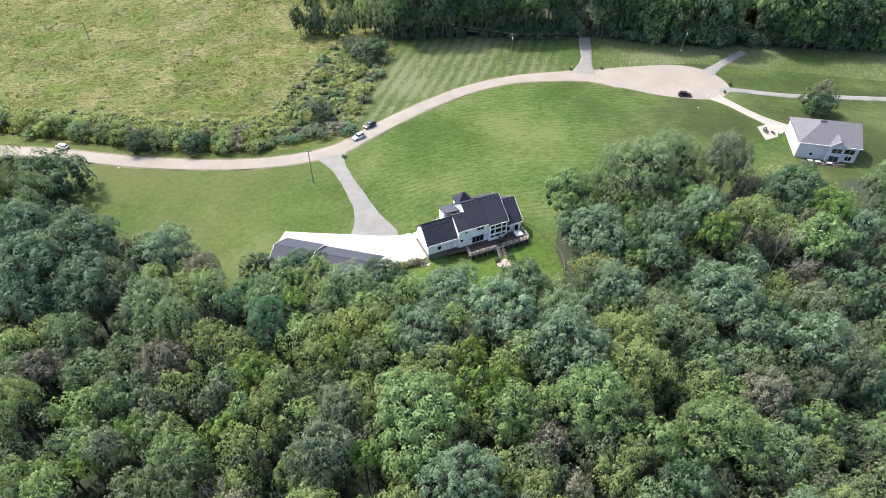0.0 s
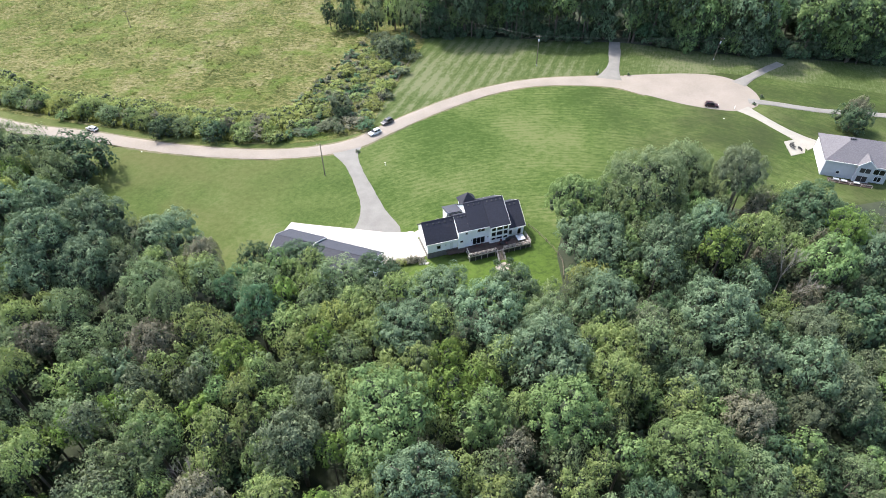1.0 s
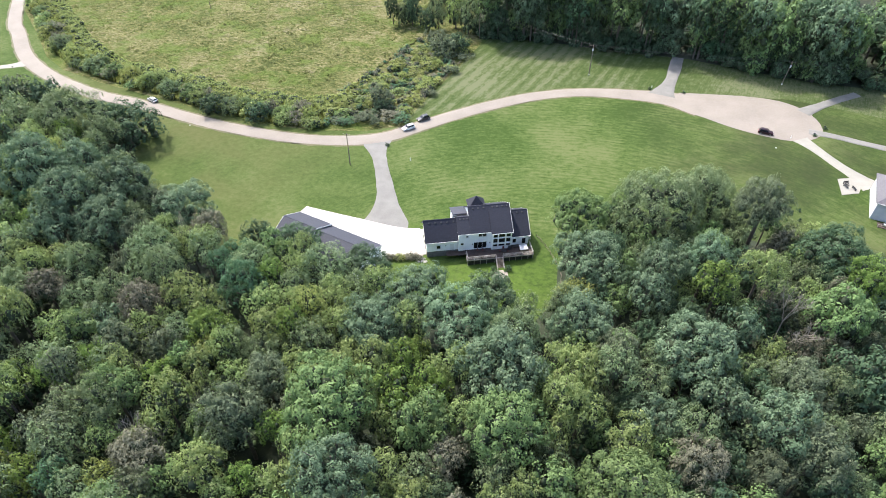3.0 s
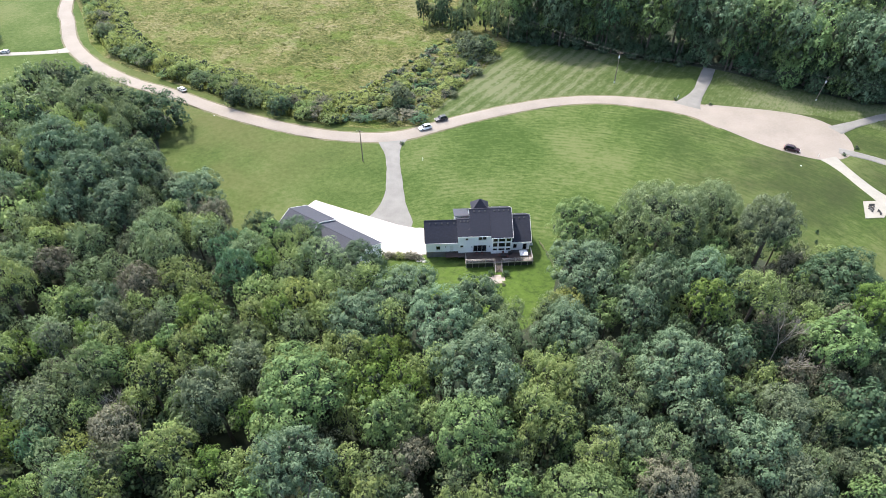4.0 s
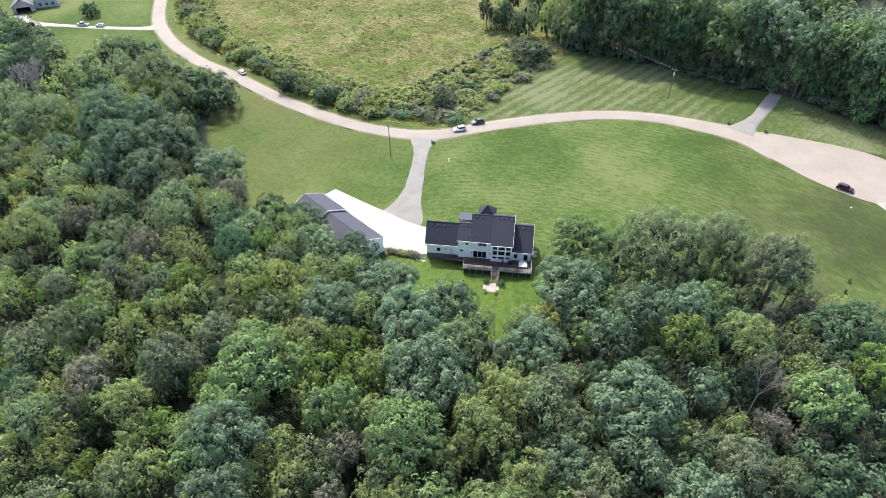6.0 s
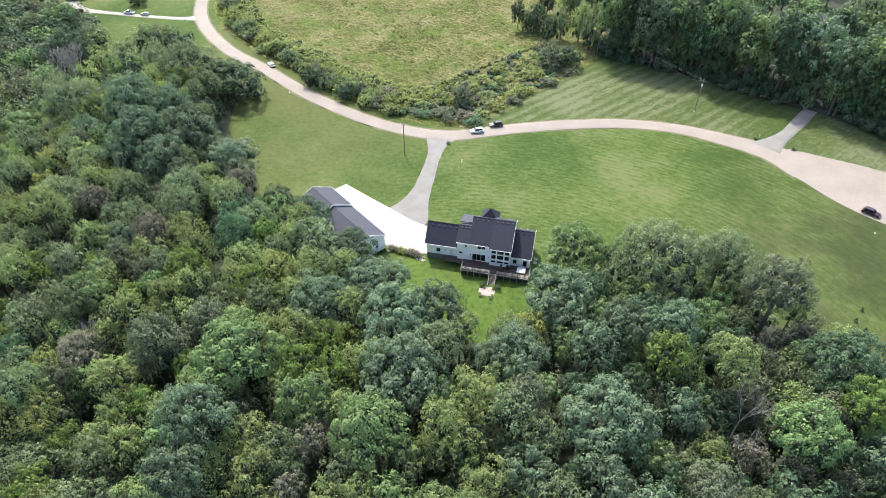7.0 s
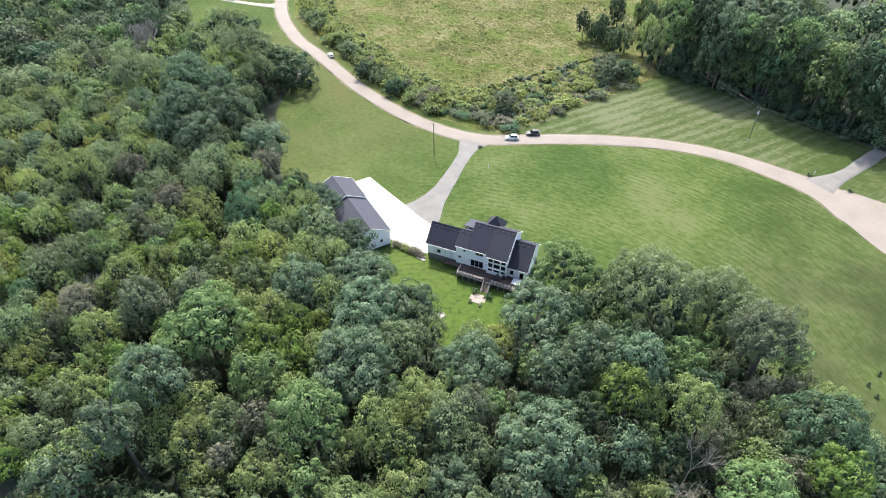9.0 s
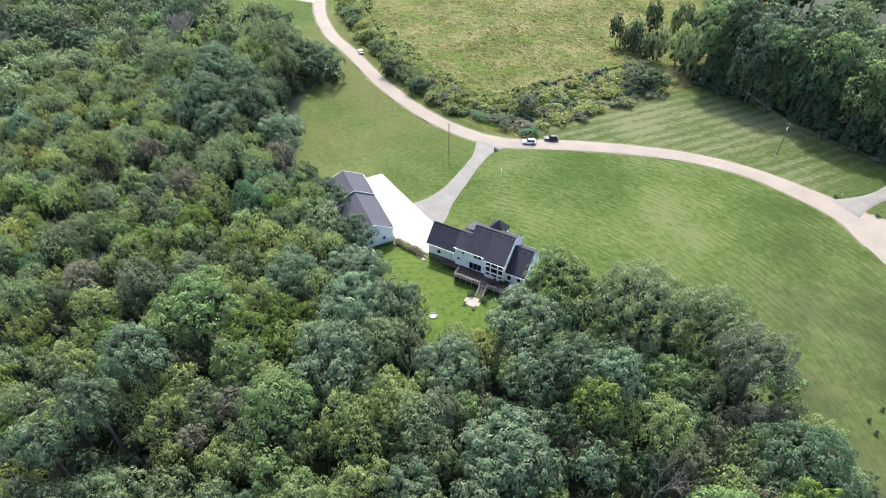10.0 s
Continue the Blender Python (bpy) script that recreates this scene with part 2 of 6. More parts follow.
def part(name, bm, mat, parent, label="", at=None):
    """Links a bmesh, or a ready mesh, as one object under a thing or a part."""
    if isinstance(bm, bmesh.types.BMesh):
        me = bpy.data.meshes.new(name)
        bmesh.ops.recalc_face_normals(bm, faces=bm.faces)
        bm.to_mesh(me)
        bm.free()
        me.materials.append(mat)
    else:
        me = bm
    ob = new(name, me)
    ob.parent = parent
    if at is not None:
        ob.matrix_basis = at
    if label:
        ob["label"] = label
    return ob


def setting(name, me, label, category):
    return tagged(new(name, me), label, category, kind="structure")


def catmull(pts, step=2.5):
    """A smooth line through points (x, y, width)."""
    p = [np.array(q, float) for q in pts]
    p = [2 * p[0] - p[1]] + p + [2 * p[-1] - p[-2]]
    out = []
    for a, b, c, d in zip(p, p[1:], p[2:], p[3:]):
        n = max(2, int(np.linalg.norm((c - b)[:2]) / step))
        for t in np.arange(n) / n:
            out.append(0.5 * (2 * b + (c - a) * t + (2 * a - 5 * b + 4 * c - d) * t * t + (3 * b - a - 3 * c + d) * t ** 3))
    return out + [p[-2]]


def ribbon(name, pts, mat, lift, edge=0.0, seed=1):
    """A strip along (x, y, width) that lies on the ground, with slightly uneven edges and a rim that goes down into it."""
    line = catmull(pts)
    rng = np.random.RandomState(seed)
    verts, faces = [], []
    for i, q in enumerate(line):
        a, b = line[max(0, i - 1)], line[min(len(line) - 1, i + 1)]
        d = (b - a)[:2] / np.linalg.norm((b - a)[:2])
        nrm = np.array((-d[1], d[0]))
        for k in (-1.0, -0.94, -0.5, 0, 0.5, 0.94, 1.0):
            off = nrm * k * (q[2] / 2 + (rng.uniform(-edge, edge) if abs(k) > 0.9 else 0))
            x, y = q[0] + off[0], q[1] + off[1]
            verts.append((x, y, ground_z(x, y) + (lift if abs(k) < 0.99 else -0.01)))
    for i in range(len(line) - 1):
        for k in range(6):
            a = i * 7 + k
            faces.append((a, a + 1, a + 8, a + 7))
    return mesh_of(name, verts, faces, mat)


def sheet(name, outline, mat, lift, rim=0.0, level=None):
    """A flat area with a given outline that follows the ground."""
    bm = bmesh.new()
    bm.faces.new([bm.verts.new((x, y, 0)) for x, y in outline])
    x0, x1 = min(p[0] for p in outline), max(p[0] for p in outline)
    for k in np.arange(x0 + 4, x1, 4.0):
        bmesh.ops.bisect_plane(bm, geom=bm.verts[:] + bm.edges[:] + bm.faces[:], plane_co=(k, 0, 0), plane_no=(1, 0, 0))
    bmesh.ops.triangulate(bm, faces=bm.faces[:])
    if rim:
        ret = bmesh.ops.extrude_face_region(bm, geom=bm.faces[:])
        for v in ret["geom"]:
            if isinstance(v, bmesh.types.BMVert):
                v.co.z -= rim
    for v in bm.verts:
        v.co.z += lift + (ground_z(v.co.x, v.co.y) if level is None else level)
    bmesh.ops.recalc_face_normals(bm, faces=bm.faces[:])
    me = bpy.data.meshes.new(name)
    bm.to_mesh(me)
    bm.free()
    if me.polygons and sum(p.normal.z * p.area for p in me.polygons) < -1e-3:
        me.flip_normals()
    me.materials.append(mat)
    return me


def curved(outline, step=3.0):
    """The outline rounded through its points."""
    line = catmull([(x, y, 0) for x, y in list(outline) + [outline[0]]], step)
    return [(q[0], q[1]) for q in line[:-1]]


def inside(x, y, poly):
    c = False
    for (xa, ya), (xb, yb) in zip(poly, poly[1:] + poly[:1]):
        if (ya > y) != (yb > y) and x < (xb - xa) * (y - ya) / (yb - ya) + xa:
            c = not c
    return c


# ground: one sheet, fine in the middle, out to the horizon
xs = np.concatenate([[-2500, -1200, -600], np.arange(-400, 401, 5.0), [600, 1200, 2500]])
ys = np.concatenate([[-2500, -1200, -400], np.arange(-50, 501, 25.0), [800, 1500, 2500]])
gv = [(x, y, ground_z(x, y)) for y in ys for x in xs]
gf = [(j * len(xs) + i, j * len(xs) + i + 1, (j + 1) * len(xs) + i + 1, (j + 1) * len(xs) + i) for j in range(len(ys) - 1) for i in range(len(xs) - 1)]
setting("ground", mesh_of("ground", gv, gf, M["ground"], True), "wide mown lawn with faint curved mowing stripes", "lawn")

NORTH_LAWN = [(-36, 186), (-25, 197), (-4, 215), (14, 227), (36, 232), (62, 233), (100, 236), (122, 232), (190, 215), (230, 215), (230, 262), (150, 262), (100, 266), (60, 272), (10, 276), (-20, 272), (-24, 255), (-27, 230), (-31, 206)]
setting("north_lawn", sheet("north_lawn", NORTH_LAWN, M["north_lawn"], 0.03), "mown lawn with bold diagonal mowing stripes below the woods", "lawn")
MEADOW = [(-34, 186), (-46, 179), (-60, 175.5), (-80, 174), (-100, 176), (-118, 179), (-140, 183), (-165, 189), (-190, 197), (-209, 208), (-232, 228), (-262, 252), (-330, 330), (-330, 430), (-60, 430), (-24, 300), (-22, 262), (-26, 235), (-31, 206)]
setting("meadow", sheet("meadow", MEADOW, M["meadow"], 0.05), "unmown meadow ground of yellow-green and straw grass", "meadow")
FOREST = [(-330, 20), (-330, 150), (-262, 160), (-228, 146), (-205, 148), (-190, 162), (-150, 164), (-122, 160), (-116, 146), (-104, 134), (-84, 124), (-72, 116), (-60, 110), (-52, 111), (-40, 113), (-20, 107), (-10, 107), (2, 108), (12, 105), (20, 103), (27, 106), (31, 115), (30, 126), (33, 140), (46, 142), (60, 147), (80, 149), (94, 144), (112, 150), (130, 156), (160, 160), (300, 150), (300, -60), (-330, -60)]
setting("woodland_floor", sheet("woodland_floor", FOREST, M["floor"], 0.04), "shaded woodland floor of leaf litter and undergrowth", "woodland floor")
NORTH_WOODS = [(-24, 268), (3, 273), (28, 270), (53, 267), (66, 265), (87, 258), (109, 253), (130, 253), (154, 250), (184, 249), (260, 240), (260, 460), (-60, 460), (-40, 320)]
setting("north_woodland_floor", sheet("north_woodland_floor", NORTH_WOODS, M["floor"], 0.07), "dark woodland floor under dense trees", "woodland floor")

ROAD = [(-330, 330, 6.4), (-262, 246, 6.4), (-241, 226, 6.4), (-222, 209, 6.4), (-206, 198.5, 6.4), (-186, 188.8, 6.2), (-159, 179.5, 6), (-133, 175.2, 6), (-110, 171, 6), (-92, 168.8, 6), (-72, 168.2, 6), (-58, 169.6, 6), (-46, 172.8, 6.2), (-36, 178.2, 6.4), (-27, 188, 6.4), (-17, 198.8, 6.4), (-5, 210, 6.4), (9, 220.6, 6.4), (25, 227.4, 6.4), (42, 229.2, 8), (58, 228.3, 10.5), (70, 224.2, 16)]
setting("road", ribbon("road", ROAD, M["road"], 0.075, 0.12), "sun-bleached tan gravelled residential road", "road")
setting("road_verge", ribbon("road_verge", [(x, y, w + 1.3) for x, y, w in ROAD], M["verge"], 0.055, 0.35, 3), "strip of dry brown grass and grit along the road", "verge")
BULB = curved([(62, 233.8), (74, 234.6), (86, 235.2), (97, 234), (105, 228.5), (108.6, 220), (108, 212.5), (103.5, 207.5), (98, 205.5), (90, 206.6), (80, 210.2), (70, 216), (60, 222.6)])
setting("cul_de_sac", sheet("cul_de_sac", BULB, M["road"], 0.095), "broad sun-bleached turning circle at the road's end", "road")
setting("driveway", ribbon("driveway", [(-39, 174.4, 12), (-37.6, 170.6, 7.5), (-34.5, 165, 4.9), (-31, 158, 4.6), (-27.6, 151, 5.2), (-24.8, 144.5, 6.4), (-22.5, 138, 9.5), (-21.2, 133.5, 13.8), (-21.0, 130.5, 15)], M["gravel"], 0.066, 0.15), "grey gravel driveway that widens toward the concrete apron", "driveway")
setting("north_driveway", ribbon("north_driveway", [(55.5, 230.6, 11), (57, 236, 7), (59, 244, 4.6), (60.5, 254, 5.0), (62, 266, 5)], M["gravel"], 0.105, 0.15), "grey gravel driveway that leads into the woods", "driveway")
setting("woodland_driveway", ribbon("woodland_driveway", [(104, 227, 6), (110, 233, 4), (118, 240.5, 3.6), (126, 247, 3.4)], M["gravel"], 0.105, 0.15), "narrow grey gravel drive curving into the woods", "driveway")
setting("east_driveway", ribbon("east_driveway", [(104, 213.5, 4), (112, 212.3, 3.4), (128, 208.4, 3.2), (150, 206.6, 3.2), (175, 204.6, 3.2), (230, 200, 3.2)], M["gravel"], 0.105, 0.1), "long pale gravel drive across the grass", "driveway")
setting("neighbour_driveway", ribbon("neighbour_driveway", [(100.5, 207.5, 6), (104, 202.6, 4.2), (109.5, 194, 4.0), (114.5, 187.5, 5.5), (117.5, 183.5, 9)], M["cream"], 0.115, 0.05), "pale concrete driveway to the neighbouring house", "driveway")
setting("west_driveway", ribbon("west_driveway", [(-211, 202.5, 11), (-216, 197.2, 5), (-224, 192.6, 3.6), (-238, 186, 3.4), (-258, 177.5, 3.6), (-272, 172.5, 5), (-284, 172.5, 8), (-289, 175, 9)], M["cream"], 0.066, 0.1), "pale concrete driveway to a far house", "driveway")
APRON = curved([(-46.4, 133.9), (-38, 133.2), (-28.4, 132.6), (-18, 131.9), (-12.4, 132.4), (-10.4, 133.0), (-8.4, 129.6), (-6.4, 125), (-5.6, 123.0), (-11, 120.6), (-15.6, 119.0), (-16.4, 118.9), (-25, 121.0), (-34.5, 123.4), (-45.2, 126.2), (-47.4, 128.6)], 1.5)
setting("concrete_apron", sheet("concrete_apron", APRON, M["concrete"], 0.2, 0.3), "large bright pale concrete parking apron", "concrete apron")


# ---- trees ----
def leaf_cloud(lobes, count, size, rng, up=0.25, jitter=0.55, turn_up=-0.35):
    """Leaf sprays over the outer side of a set of round lobes."""
    c, r = np.array([q[0] for q in lobes]), np.array([q[1] for q in lobes])
    share = rng.choice(len(lobes), count * 3, p=r ** 2 / (r ** 2).sum())
    d = rng.normal(size=(count * 3, 3))
    d /= np.linalg.norm(d, axis=1)[:, None]
    d[:, 2] = np.where(d[:, 2] < turn_up, -d[:, 2], d[:, 2])
    p = c[share] + d * (r[share] * rng.uniform(0.82, 1.08, count * 3))[:, None]
    gap = (np.linalg.norm(p[:, None, :] - c[None], axis=2) / r[None])
    gap[np.arange(len(p)), share] = 9
    keep = np.where(gap.min(axis=1) > 0.8)[0][:count]
    p, d = p[keep], d[keep]
    n = d + np.array((0, 0, up)) + rng.normal(size=p.shape) * jitter
    n /= np.linalg.norm(n, axis=1)[:, None]
    t = np.cross(n, rng.normal(size=p.shape))
    t /= np.linalg.norm(t, axis=1)[:, None]
    b = np.cross(n, t)
    s = (size * rng.uniform(0.6, 1.35, len(p)))[:, None]
    v = np.stack([p - t * s - b * s * 0.45, p + t * s - b * s * 0.45, p + b * s * 0.8 + n * s * 0.2], 1).reshape(-1, 3)
    k = np.arange(len(p)) * 3
    return v, np.stack([k, k + 1, k + 2], 1)


bm = bmesh.new()
bmesh.ops.create_icosphere(bm, subdivisions=1, radius=1)
BALL = np.array([q.co[:] for q in bm.verts]), np.array([[w.index for w in f.verts] for f in bm.faces])
bm.free()


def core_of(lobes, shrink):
    """Plain bodies inside the lobes, coloured dark as the crown's inner shade, so that no sky shows through the crown.
    """
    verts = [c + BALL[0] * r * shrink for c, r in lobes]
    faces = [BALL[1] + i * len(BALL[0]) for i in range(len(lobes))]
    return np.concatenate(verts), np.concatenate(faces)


def unit(v):
    return v / np.linalg.norm(v, axis=1)[:, None]


def crown_mesh(name, mat, radius, height, lobes_n, lobe, florets_n, floret, count, size, seed, low=-0.25, core=0.42, fuzz=0.25, plume=1.0, soft=0.18):
    """A crown of round lobes on an ellipsoid, each set with small leaf bunches; its lowest point is near 0, its centre at half the height."""
    rng = np.random.RandomState(seed)
    lobes = []
    for i in range(lobes_n):
        z = 1 - (i + 0.5) / lobes_n * (1 - low)
        a = i * 2.39996 + rng.uniform(-0.5, 0.5)
        w = math.sqrt(max(0, 1 - z * z))
        f = rng.uniform(0.56, 0.86)
        c = np.array((math.cos(a) * w * radius * f, math.sin(a) * w * radius * f, height / 2 + z * height / 2 * f))
        lobes.append((c, radius * lobe * rng.uniform(0.65, 1.3)))
    lobes.append((np.array((0, 0, height * 0.45)), radius * 0.55))
    c, r = np.array([q[0] for q in lobes]), np.array([q[1] for q in lobes])
    # leaf bunches on the open side of the lobes
    n = florets_n * 8
    k = rng.choice(len(lobes), n, p=r ** 2 / (r ** 2).sum())
    d = unit(rng.normal(size=(n, 3)))
    d[:, 2] = np.where(d[:, 2] < -0.3, -d[:, 2], d[:, 2])
    p = c[k] + d * (r[k] * rng.uniform(0.86, 1.14, n))[:, None]
    gap = np.linalg.norm(p[:, None, :] - c[None], axis=2) / r[None]
    gap[np.arange(n), k] = 9
    keep = np.where(gap.min(axis=1) > 0.88)[0][:florets_n]
    fp, fd = p[keep], d[keep]
    fr = radius * floret * rng.uniform(0.6, 1.4, len(keep))
    # leaves round each bunch, with the bunch's and the lobe's roundness in their shading
    n = int(count * 1.6)
    j = rng.choice(len(fp), n, p=fr ** 2 / (fr ** 2).sum())
    d = unit(rng.normal(size=(n, 3)))
    keep = np.where((d * fd[j]).sum(axis=1) + 0.35 * d[:, 2] > -0.05)[0][:count]
    j, d = j[keep], d[keep]
    p = fp[j] + d * (fr[j] * rng.uniform(0.8, 1.08, len(j)))[:, None] * np.array((1, 1, plume))
    way, sz = fd[j], np.full(len(j), size)
    # sparser, larger leaves further in
    m = count // 7
    k = rng.choice(len(lobes), m, p=r ** 2 / (r ** 2).sum())
    e = unit(rng.normal(size=(m, 3)))
    e[:, 2] = np.abs(e[:, 2]) * np.where(rng.uniform(size=m) < 0.85, 1, -0.4)
    p = np.concatenate([p, c[k] + e * (r[k] * rng.uniform(0.66, 0.86, m))[:, None]])
    d, way, sz = np.concatenate([d, e]), np.concatenate([way, e]), np.concatenate([sz, np.full(m, size * 1.25)])
    up = np.array((0, 0, 1.0))
    nrm = unit(d * 0.55 + way * 0.45 + up * 0.15 + rng.normal(size=p.shape) * fuzz)
    shade = unit(d * (1 - soft) + way * soft + up * 0.15 + rng.normal(size=p.shape) * (0.03 + fuzz * 0.25))
    t = unit(np.cross(nrm, rng.normal(size=p.shape)))
    b = np.cross(nrm, t)
    q = (sz * rng.uniform(0.6, 1.4, len(p)))[:, None]
    v = np.stack([p - t * q * 0.8 - b * q * 0.45, p + t * q * 0.8 - b * q * 0.45, p + b * q * 0.95 + nrm * q * 0.15], 1).reshape(-1, 3)
    f = np.arange(len(v)).reshape(-1, 3)
    # dark core: the shade between the leaf bunches, put into its colour
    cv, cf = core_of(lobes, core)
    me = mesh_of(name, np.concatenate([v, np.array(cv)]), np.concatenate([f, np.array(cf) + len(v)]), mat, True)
    me.materials.append(M["core_shade"])
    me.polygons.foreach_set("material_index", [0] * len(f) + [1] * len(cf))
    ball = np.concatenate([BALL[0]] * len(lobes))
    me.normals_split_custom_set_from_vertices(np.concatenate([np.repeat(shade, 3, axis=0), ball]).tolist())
    return me


def tube(bm, a, b, ra, rb, sides=6):
    a, b = Vector(a), Vector(b)
    q = (b - a).to_track_quat("Z", "Y").to_matrix()
    rings = []
    for p, r in ((a, ra), (b, rb)):
        rings.append([bm.verts.new(p + q @ Vector((math.cos(k * 2 * math.pi / sides) * r, math.sin(k * 2 * math.pi / sides) * r, 0))) for k in range(sides)])
    for k in range(sides):
        bm.faces.new((rings[0][k], rings[0][(k + 1) % sides], rings[1][(k + 1) % sides], rings[1][k]))
    bm.faces.new(rings[0][::-1]), bm.faces.new(rings[1])


def trunk_mesh(name, mat, height, r, crown_h, radius, seed, limbs=5):
    rng = random.Random(seed)
    bm = bmesh.new()
    tube(bm, (0, 0, -0.5), (0.1, 0, height), r * 1.25, r, 8)
    tube(bm, (0.1, 0, height), (0, 0.2, height + crown_h * 0.55), r, r * 0.35, 7)
    for i in range(limbs):
        a = i * 2.4 + rng.uniform(-0.4, 0.4)
        z = height + crown_h * rng.uniform(0.0, 0.3)
        mid = Vector((math.cos(a) * radius * 0.3, math.sin(a) * radius * 0.3, z + crown_h * 0.18))
        end = Vector((math.cos(a) * radius * 0.68, math.sin(a) * radius * 0.68, z + crown_h * rng.uniform(0.3, 0.5)))
        tube(bm, (0, 0, z), mid, r * 0.5, r * 0.3, 5)
        tube(bm, mid, end, r * 0.3, r * 0.1, 5)
    me = bpy.data.meshes.new(name)
    bmesh.ops.recalc_face_normals(bm, faces=bm.faces[:])
    bm.to_mesh(me)
    bm.free()
    me.materials.append(mat)
    return me


KINDS = {  # crown height per radius, lobes, lobe size, low, looseness of the leaves, drawn-out bunches
    "M": (1.70, 26, 0.33, -0.35, 0.12, 1.0),
    "G": (1.65, 26, 0.32, -0.30, 0.12, 1.0),
    "L": (1.60, 22, 0.33, -0.30, 0.16, 1.1),
    "D": (1.75, 24, 0.34, -0.40, 0.13, 1.0),
    "E": (1.80, 22, 0.34, -0.40, 0.14, 1.1),
    "O": (1.60, 20, 0.36, -0.30, 0.26, 1.4),
    "Y": (1.60, 18, 0.36, -0.25, 0.26, 1.4),
    "B": (1.55, 18, 0.36, -0.20, 0.34, 1.5),
    "W": (1.75, 24, 0.32, -0.30, 0.30, 1.5),
    "H": (1.60, 18, 0.36, -0.25, 0.28, 1.5),
}
NAMES = {"M": "silver_maple_tree", "G": "maple_tree", "L": "ash_tree", "D": "oak_tree", "E": "poplar_tree", "O": "elm_tree", "Y": "walnut_tree", "B": "thin_tree", "W": "willow_tree", "H": "locust_tree"}
LABELS = {
    "M": "large round-crowned tree with pale grey-green leaves",
    "G": "full-crowned tree with fresh mid-green leaves",
    "L": "bright lime-green tree standing out among duller ones",
    "D": "dense tree with dark green leaves",
    "E": "upright tree with dark blue-green leaves",
    "O": "bushy woodland tree with dull olive leaves",
    "Y": "feathery tree with yellow-green leaves in sun",
    "B": "thin woodland tree with browning leaves",
    "W": "airy tree with soft grey-green foliage",
    "H": "light tree with pale yellow-green feathery leaves",
}
BASE_R = 7.0
PROTO = {}
for kind, (hh, ln, ls, low, fuzz, plume) in KINDS.items():
    k, fine = ord(kind), 0.86 if plume > 1.3 else 1.0
    for size, copies, lobes_n, big, florets_n, floret, count, leaf in (("", 3, ln, 1.0, 170, 0.125, 5000, 0.245), ("giant", 3, ln + 8, 0.9, 250, 0.106, 9500, 0.180), ("small", 4, 14, 1.15, 85, 0.170, 1850, 0.375), ("far", 2, 16, 1.1, 70, 0.19, 680, 0.60), ("full", 3, ln + 6, 0.95, 140, 0.135, 3100, 0.31)):
        if size == "giant" and kind not in "MGDWO" or size == "full" and kind in "BL":
            continue
        PROTO[kind + size] = [crown_mesh("crown", LEAF[kind], BASE_R, BASE_R * hh, lobes_n, ls * big, florets_n, floret, int(count / fine), leaf * fine, 11 + 7 * i + k + len(size), -0.92 if size == "full" else low + 0.2 if size in ("", "giant") else low, 0.42, fuzz, plume) for i in range(copies)]
SLIM_TRUNK = [trunk_mesh("trunk", M["bark"], 10.0, 0.36, 8.0, BASE_R, 15 + i, 1) for i in range(2)]
TRUNK = [trunk_mesh("trunk", M["bark"], 10.0, 0.42, 8.0, BASE_R, 5 + i) for i in range(3)]
rnd = random.Random(4)
standing = []


def tree(x, y, radius, top, kind, group, category="tree"):
    """A tree whose crown reaches up to the height top, with its trunk on the ground."""
    g = ground_z(x, y)
    size = "full" if ("edge" in group or "hedgerow" in group or "houses" in group) and kind + "full" in PROTO else "far" if "far" in group or "north" in group else "small" if radius < 4.3 else "giant" if radius > 6.2 and kind + "giant" in PROTO else ""
    crown = rnd.choice(PROTO[kind + size])
    s = radius / BASE_R
    ch = BASE_R * KINDS[kind][0] * 1.14
    tall = 2.0 if "meadow" in group else 1.4 if "north" in group else 1.9 if "edge" in group else 1.25 if radius > 6.2 else 1.5
    sz = min(tall * s, max(s, (top - g) * (1.12 if size == "full" else 0.8) / ch))
    if top - ch * sz < g - ch * sz * 0.2:
        sz = max(0.2, (top - g) / (ch * 0.8))
    e = thing(NAMES[kind], LABELS[kind], category, pose(x, y, g, 0, 0, rnd.uniform(0, 360)), group)
    base = top - g - ch * sz
    part("trunk", rnd.choice(TRUNK if size in ("", "giant") else SLIM_TRUNK), None, e, at=Matrix.Diagonal((s, s, max(0.1, (base + ch * sz * 0.3) / 10.0), 1)))
    part("crown", crown, None, e, at=pose(0, 0, base, rnd.uniform(-5, 5), rnd.uniform(-5, 5), 0) @ Matrix.Diagonal((s, s * rnd.uniform(0.9, 1.1), sz, 1)))
    standing.append((x, y, radius))
    return e


